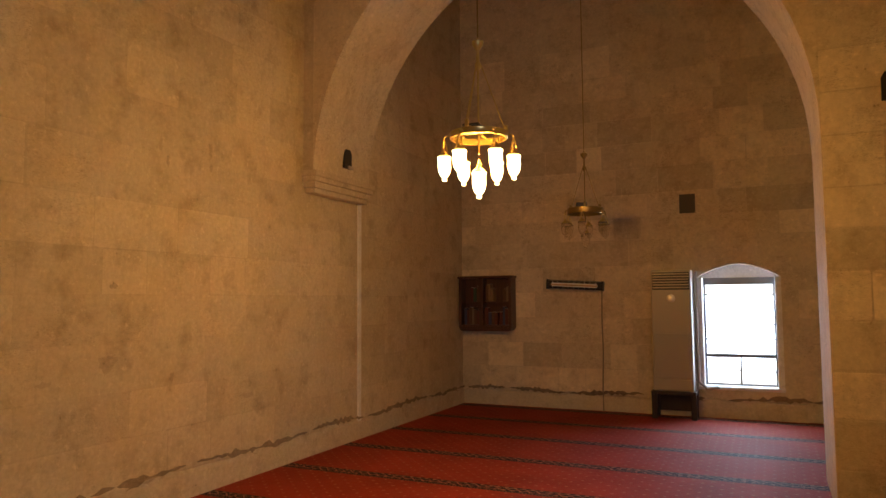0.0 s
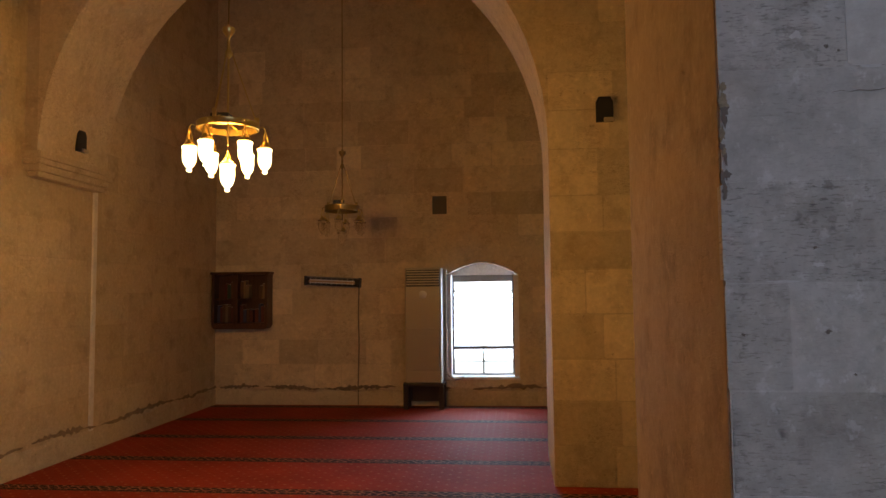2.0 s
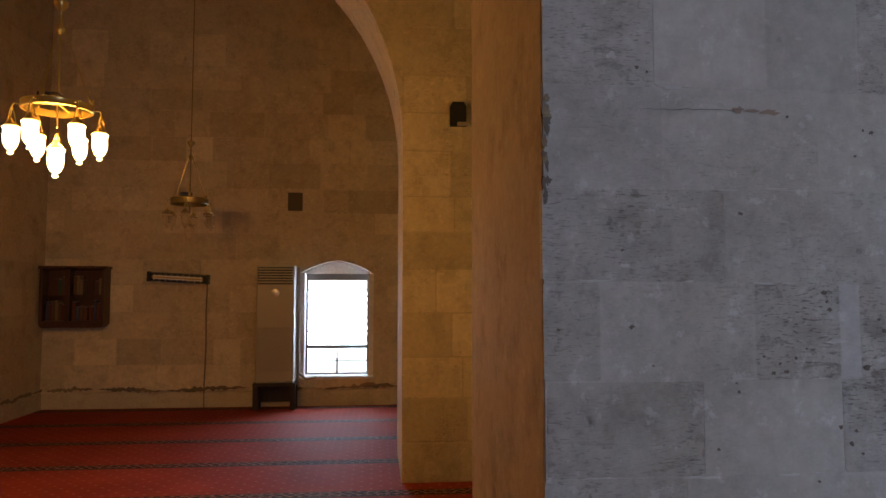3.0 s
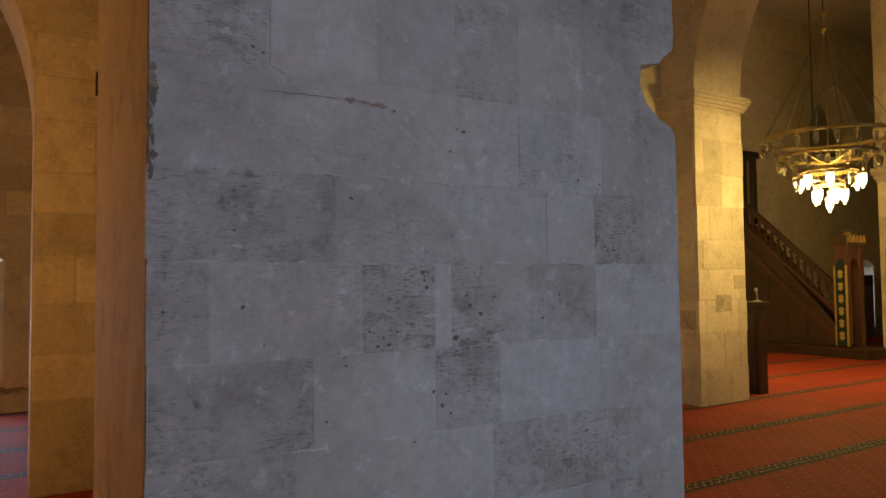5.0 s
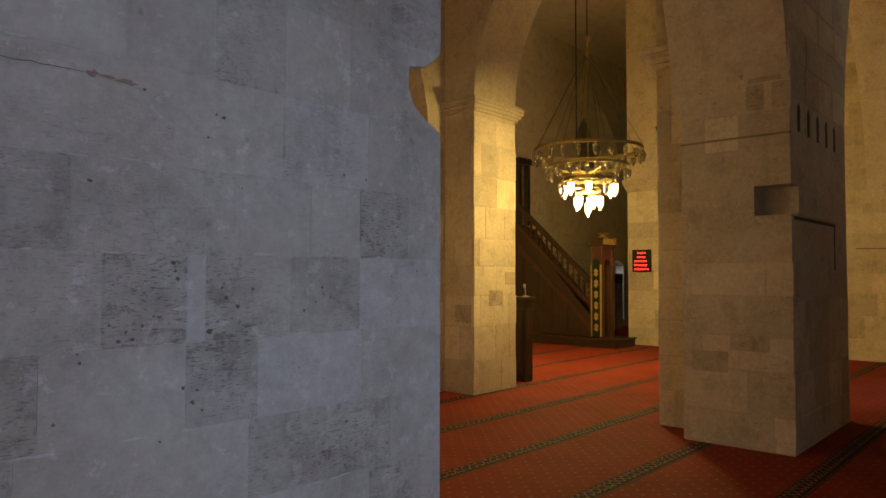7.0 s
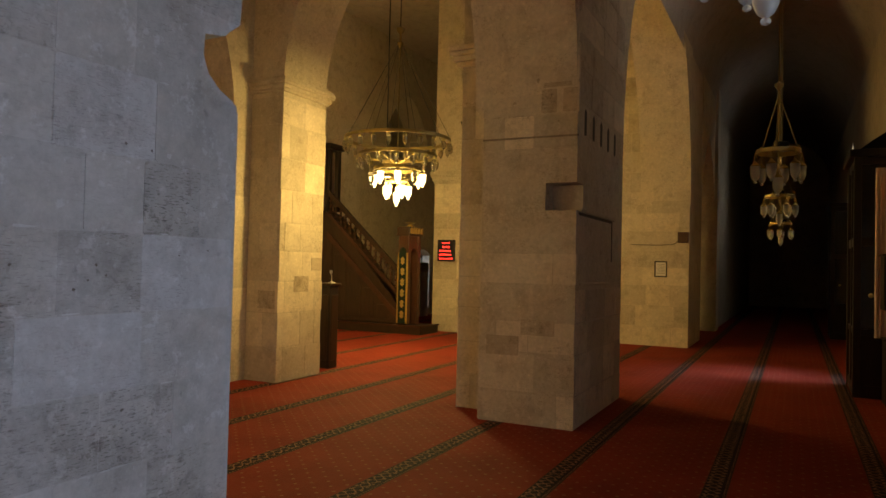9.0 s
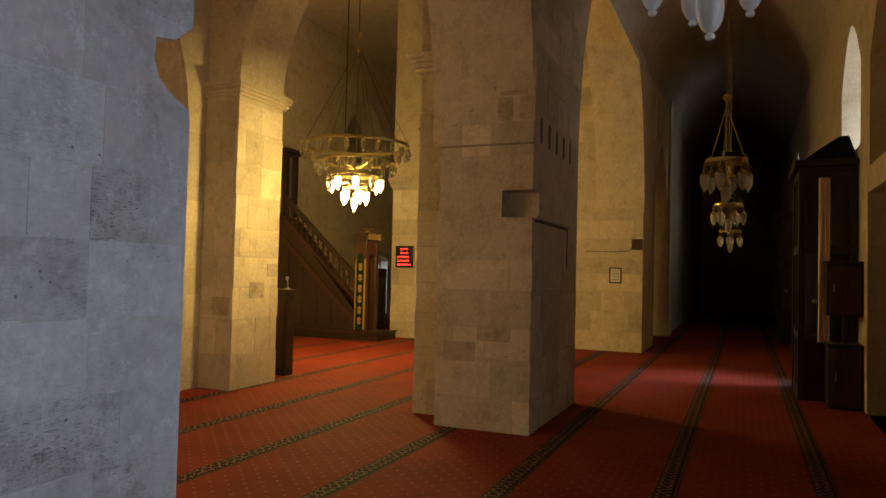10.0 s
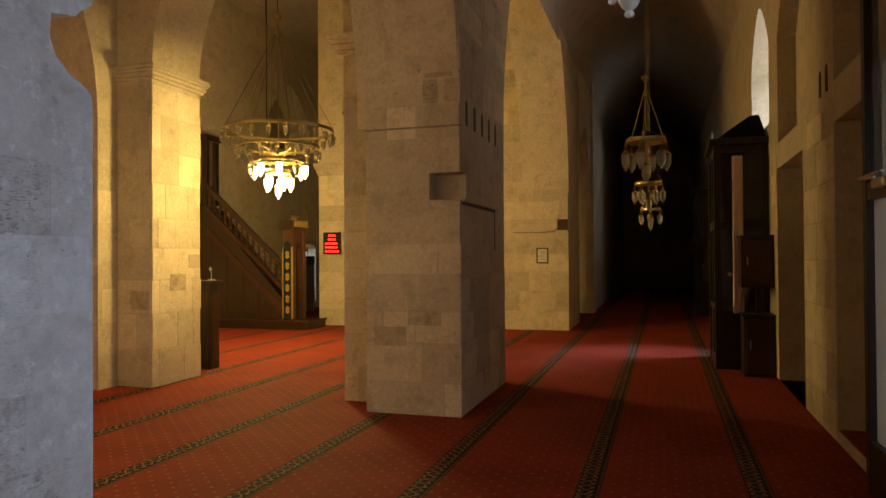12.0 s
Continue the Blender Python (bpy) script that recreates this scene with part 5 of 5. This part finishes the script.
ashlar(pier_notched, "y", PX0, -1, S0, 2.80, courses(0.0, 2.2, 0.36, 0.14, 8) + courses(2.48, 5.6, 0.36, 0.14, 9), 0.52, holes=[(1.6, 3.0, 2.19, 2.49)], edge=0.014, joint=0.013, proud=(0.002, 0.007))
ashlar(pier_notched, "x", S0, -1, PX0 + 0.01, PX1, courses(0.0, 1.40, 0.36, 0.14, 8), 0.6, joint=0.013, proud=(0.002, 0.007))
ashlar(pier_notched, "x", S0, -1, PX0 + 0.01, PX1, courses(3.3, 5.4, 0.36, 0.14, 9), 0.6, joint=0.013, proud=(0.002, 0.007))
ashlar(pier_notched, "y", 8.02, -1, 2.81, 3.28, courses(0.0, 3.9, 0.38, 0.14, 10), 0.55, joint=0.013, proud=(0.002, 0.007))
ashlar(pier_framed, "y", 16.15, -1, 1.79, 3.3, courses(0.0, 7.0, 0.42, 0.14, 12), 0.6, joint=0.013, proud=(0.002, 0.007))
ashlar(pier_far, "y", 16.1, -1, 5.95, 7.80, courses(0.0, 3.62, 0.42, 0.14, 13), 0.6, joint=0.013, proud=(0.002, 0.007))
ashlar(wall_south, "x", YS, 1, 7.54, 8.93, courses(0.0, 2.95, 0.38, 0.14, 14), 0.55, joint=0.013, proud=(0.002, 0.007))
ashlar(wall_south, "x", YS, 1, 10.74, 11.2, courses(0.0, 2.95, 0.38, 0.14, 15), 0.5, joint=0.013, proud=(0.002, 0.007))

# ---- damage of the grey pier: crack, rust stain, pits ----
RUST = material("rust_stain", (0.33, 0.25, 0.21), 0.9)
PIT = material("dark_pit", (0.17, 0.142, 0.122), 0.95)
crack = bmesh.new()
r = random.Random(8)
pts = [(1.14 + 0.30 * i / 14, 2.160 + 0.0004 * i + r.uniform(-0.0025, 0.0025)) for i in range(15)]
for i, (p, q) in enumerate(zip(pts, pts[1:])):
    w0, w1 = [0.0003 + 0.0009 * abs(math.sin(k * 1.7)) * math.sin(math.pi * min(max(k, 0.3), 13.7) / 14) for k in (i, i + 1)]
    crack.faces.new([crack.verts.new((x, S0 - 0.0046, z)) for x, z in ((p[0], p[1] - w0), (q[0], q[1] - w1), (q[0], q[1] + w1), (p[0], p[1] + w0))])
part("crack", crack, PIT, pier_grey, "thin dark crack")


def blot(name, x, z, rx, rz, mat, seed, parent=pier_grey, fixed=None, side=-1):
    """A small pit or stain, drawn as a flat ragged mark."""
    q = random.Random(seed)
    bm = bmesh.new()
    n = 14
    def at(u, w, d):
        return (u, S0 - 0.0042 - d, w) if fixed is None else (fixed + side * (0.0045 + d), u, w)
    ring = [bm.verts.new(at(x + rx * q.uniform(0.45, 1.2) * math.cos(6.283 * i / n), z + rz * q.uniform(0.45, 1.2) * math.sin(6.283 * i / n), 0)) for i in range(n)]
    mid = bm.verts.new(at(x, z, 0.0004))
    for i in range(n):
        bm.faces.new((ring[i], ring[(i + 1) % n], mid))
    return part(name, bm, mat, parent)


blot("rust_mark", 1.415, 2.164, 0.020, 0.012, RUST, 1)
blot("rust_mark", 1.455, 2.164, 0.030, 0.005, RUST, 4)
blot("rust_mark", 1.505, 2.160, 0.030, 0.010, RUST, 2)
PITS = """1.107,1.579,11 1.085,1.781,8 1.414,1.882,10 1.645,1.670,13 1.661,1.624,10 1.652,1.645,7 0.912,1.573,7 1.799,2.111,11 1.775,2.117,8 1.749,2.044,7 2.272,1.989,9 2.375,1.980,9
1.816,1.565,13 1.854,1.539,12 1.801,1.597,8 1.908,1.590,8 1.762,1.467,15 1.532,1.459,11 1.496,1.456,10 1.515,1.480,9 1.470,1.500,8 1.560,1.495,8 1.590,1.520,7 1.398,1.407,9 1.392,1.430,7
1.339,1.259,9 2.291,1.123,10 1.615,1.169,7 1.164,1.478,6 1.711,1.266,12 1.681,1.311,10 1.725,1.300,8 1.740,1.240,8 1.555,2.149,8 2.104,1.517,9 2.179,1.592,9 2.150,1.545,7 2.215,1.560,7
2.506,1.629,6 2.642,1.650,6 1.865,1.902,6 1.132,2.274,9 1.160,2.262,6"""
for i, word in enumerate(PITS.split()):
    x, z, k = [float(v) for v in word.split(",")]
    blot("pit", x, z, k * 0.0007, k * 0.0006, PIT, 20 + i)

q = random.Random(31)
for i in range(40):
    z = q.choice(GREY_ROWS[4:10])
    blot("mortar_smear", q.uniform(GX0 + 0.08, GX1 - 0.3), z + q.uniform(-0.004, 0.006), q.uniform(0.01, 0.06), q.uniform(0.0015, 0.0045), MORTAR, 200 + i)
for i in range(16):
    blot("mortar_smear", q.uniform(GX0 + 0.1, GX1 - 0.3), q.uniform(1.0, 2.5), q.uniform(0.008, 0.03), q.uniform(0.004, 0.012), MORTAR, 260 + i)

for i in range(16):
    blot("arris_chip", GX0 + q.uniform(-0.002, 0.012), 1.86 + 0.34 * q.random(), q.uniform(0.004, 0.014), q.uniform(0.008, 0.03), PIT if i % 3 else STONE_DARKENED, 300 + i)

CHIP = stone("chipped_stone", (0.38, 0.31, 0.215), (0.20, 0.15, 0.095), (0.47, 0.39, 0.28), 0.1, 1.0)
# stained and tooled blocks on the piers: owner, face along y or x, its place, span, foot and top
for owner, axis, fixed, a, b, z0, z1 in ((pier_notched, "y", PX0, 2.00, 2.16, 3.20, 3.44), (pier_notched, "y", PX0, 1.785, 1.93, 3.20, 3.44), (pier_notched, "y", PX0, 1.84, 2.14, 3.46, 3.70),
                                         (pier_notched, "y", PX0, 1.79, 1.98, 3.74, 4.02), (pier_notched, "y", PX0, 1.98, 2.34, 0.92, 1.08), (pier_notched, "y", PX0, 2.36, 2.72, 0.70, 0.90),
                                         (pier_mid, "x", 5.96, 8.78, 9.02, 1.50, 1.68), (pier_mid, "x", 5.96, 8.40, 8.72, 1.20, 1.42), (pier_mid, "y", 8.08, 5.99, 6.30, 0.98, 1.22)):
    ob = new("block", BLOCKS["stained"])
    ob.parent = owner
    if axis == "y":
        ob.location, ob.scale = (fixed - 0.0085, a, z0), (0.05, b - a, z1 - z0)
    else:
        ob.location, ob.scale = (a, fixed - 0.0085, z0), (b - a, 0.05, z1 - z0)
# chips of the notched pier
for i, (y, z, ry, rz) in enumerate(((2.06, 3.98, 0.02, 0.05), (2.02, 3.84, 0.015, 0.05), (2.13, 3.72, 0.03, 0.03), (2.20, 3.55, 0.02, 0.04), (2.45, 3.32, 0.03, 0.02), (1.90, 2.72, 0.03, 0.012))):
    blot("chip", y, z, ry, rz, CHIP, 60 + i, pier_notched, PX0 - 0.006)

# old scars and darker patches on the west wall
for i, (y, z, ry, rz) in enumerate(((4.28, 3.0, 0.02, 0.10), (4.36, 2.88, 0.02, 0.06), (4.86, 3.05, 0.03, 0.07), (4.87, 2.90, 0.02, 0.06), (3.85, 1.80, 0.05, 0.03), (3.80, 1.22, 0.10, 0.09), (4.45, 1.05, 0.03, 0.05), (3.3, 1.1, 0.08, 0.03), (5.4, 0.78, 0.12, 0.03))):
    blot("scar", y, z, ry, rz, CHIP, 90 + i, wall_west, XL, 1)
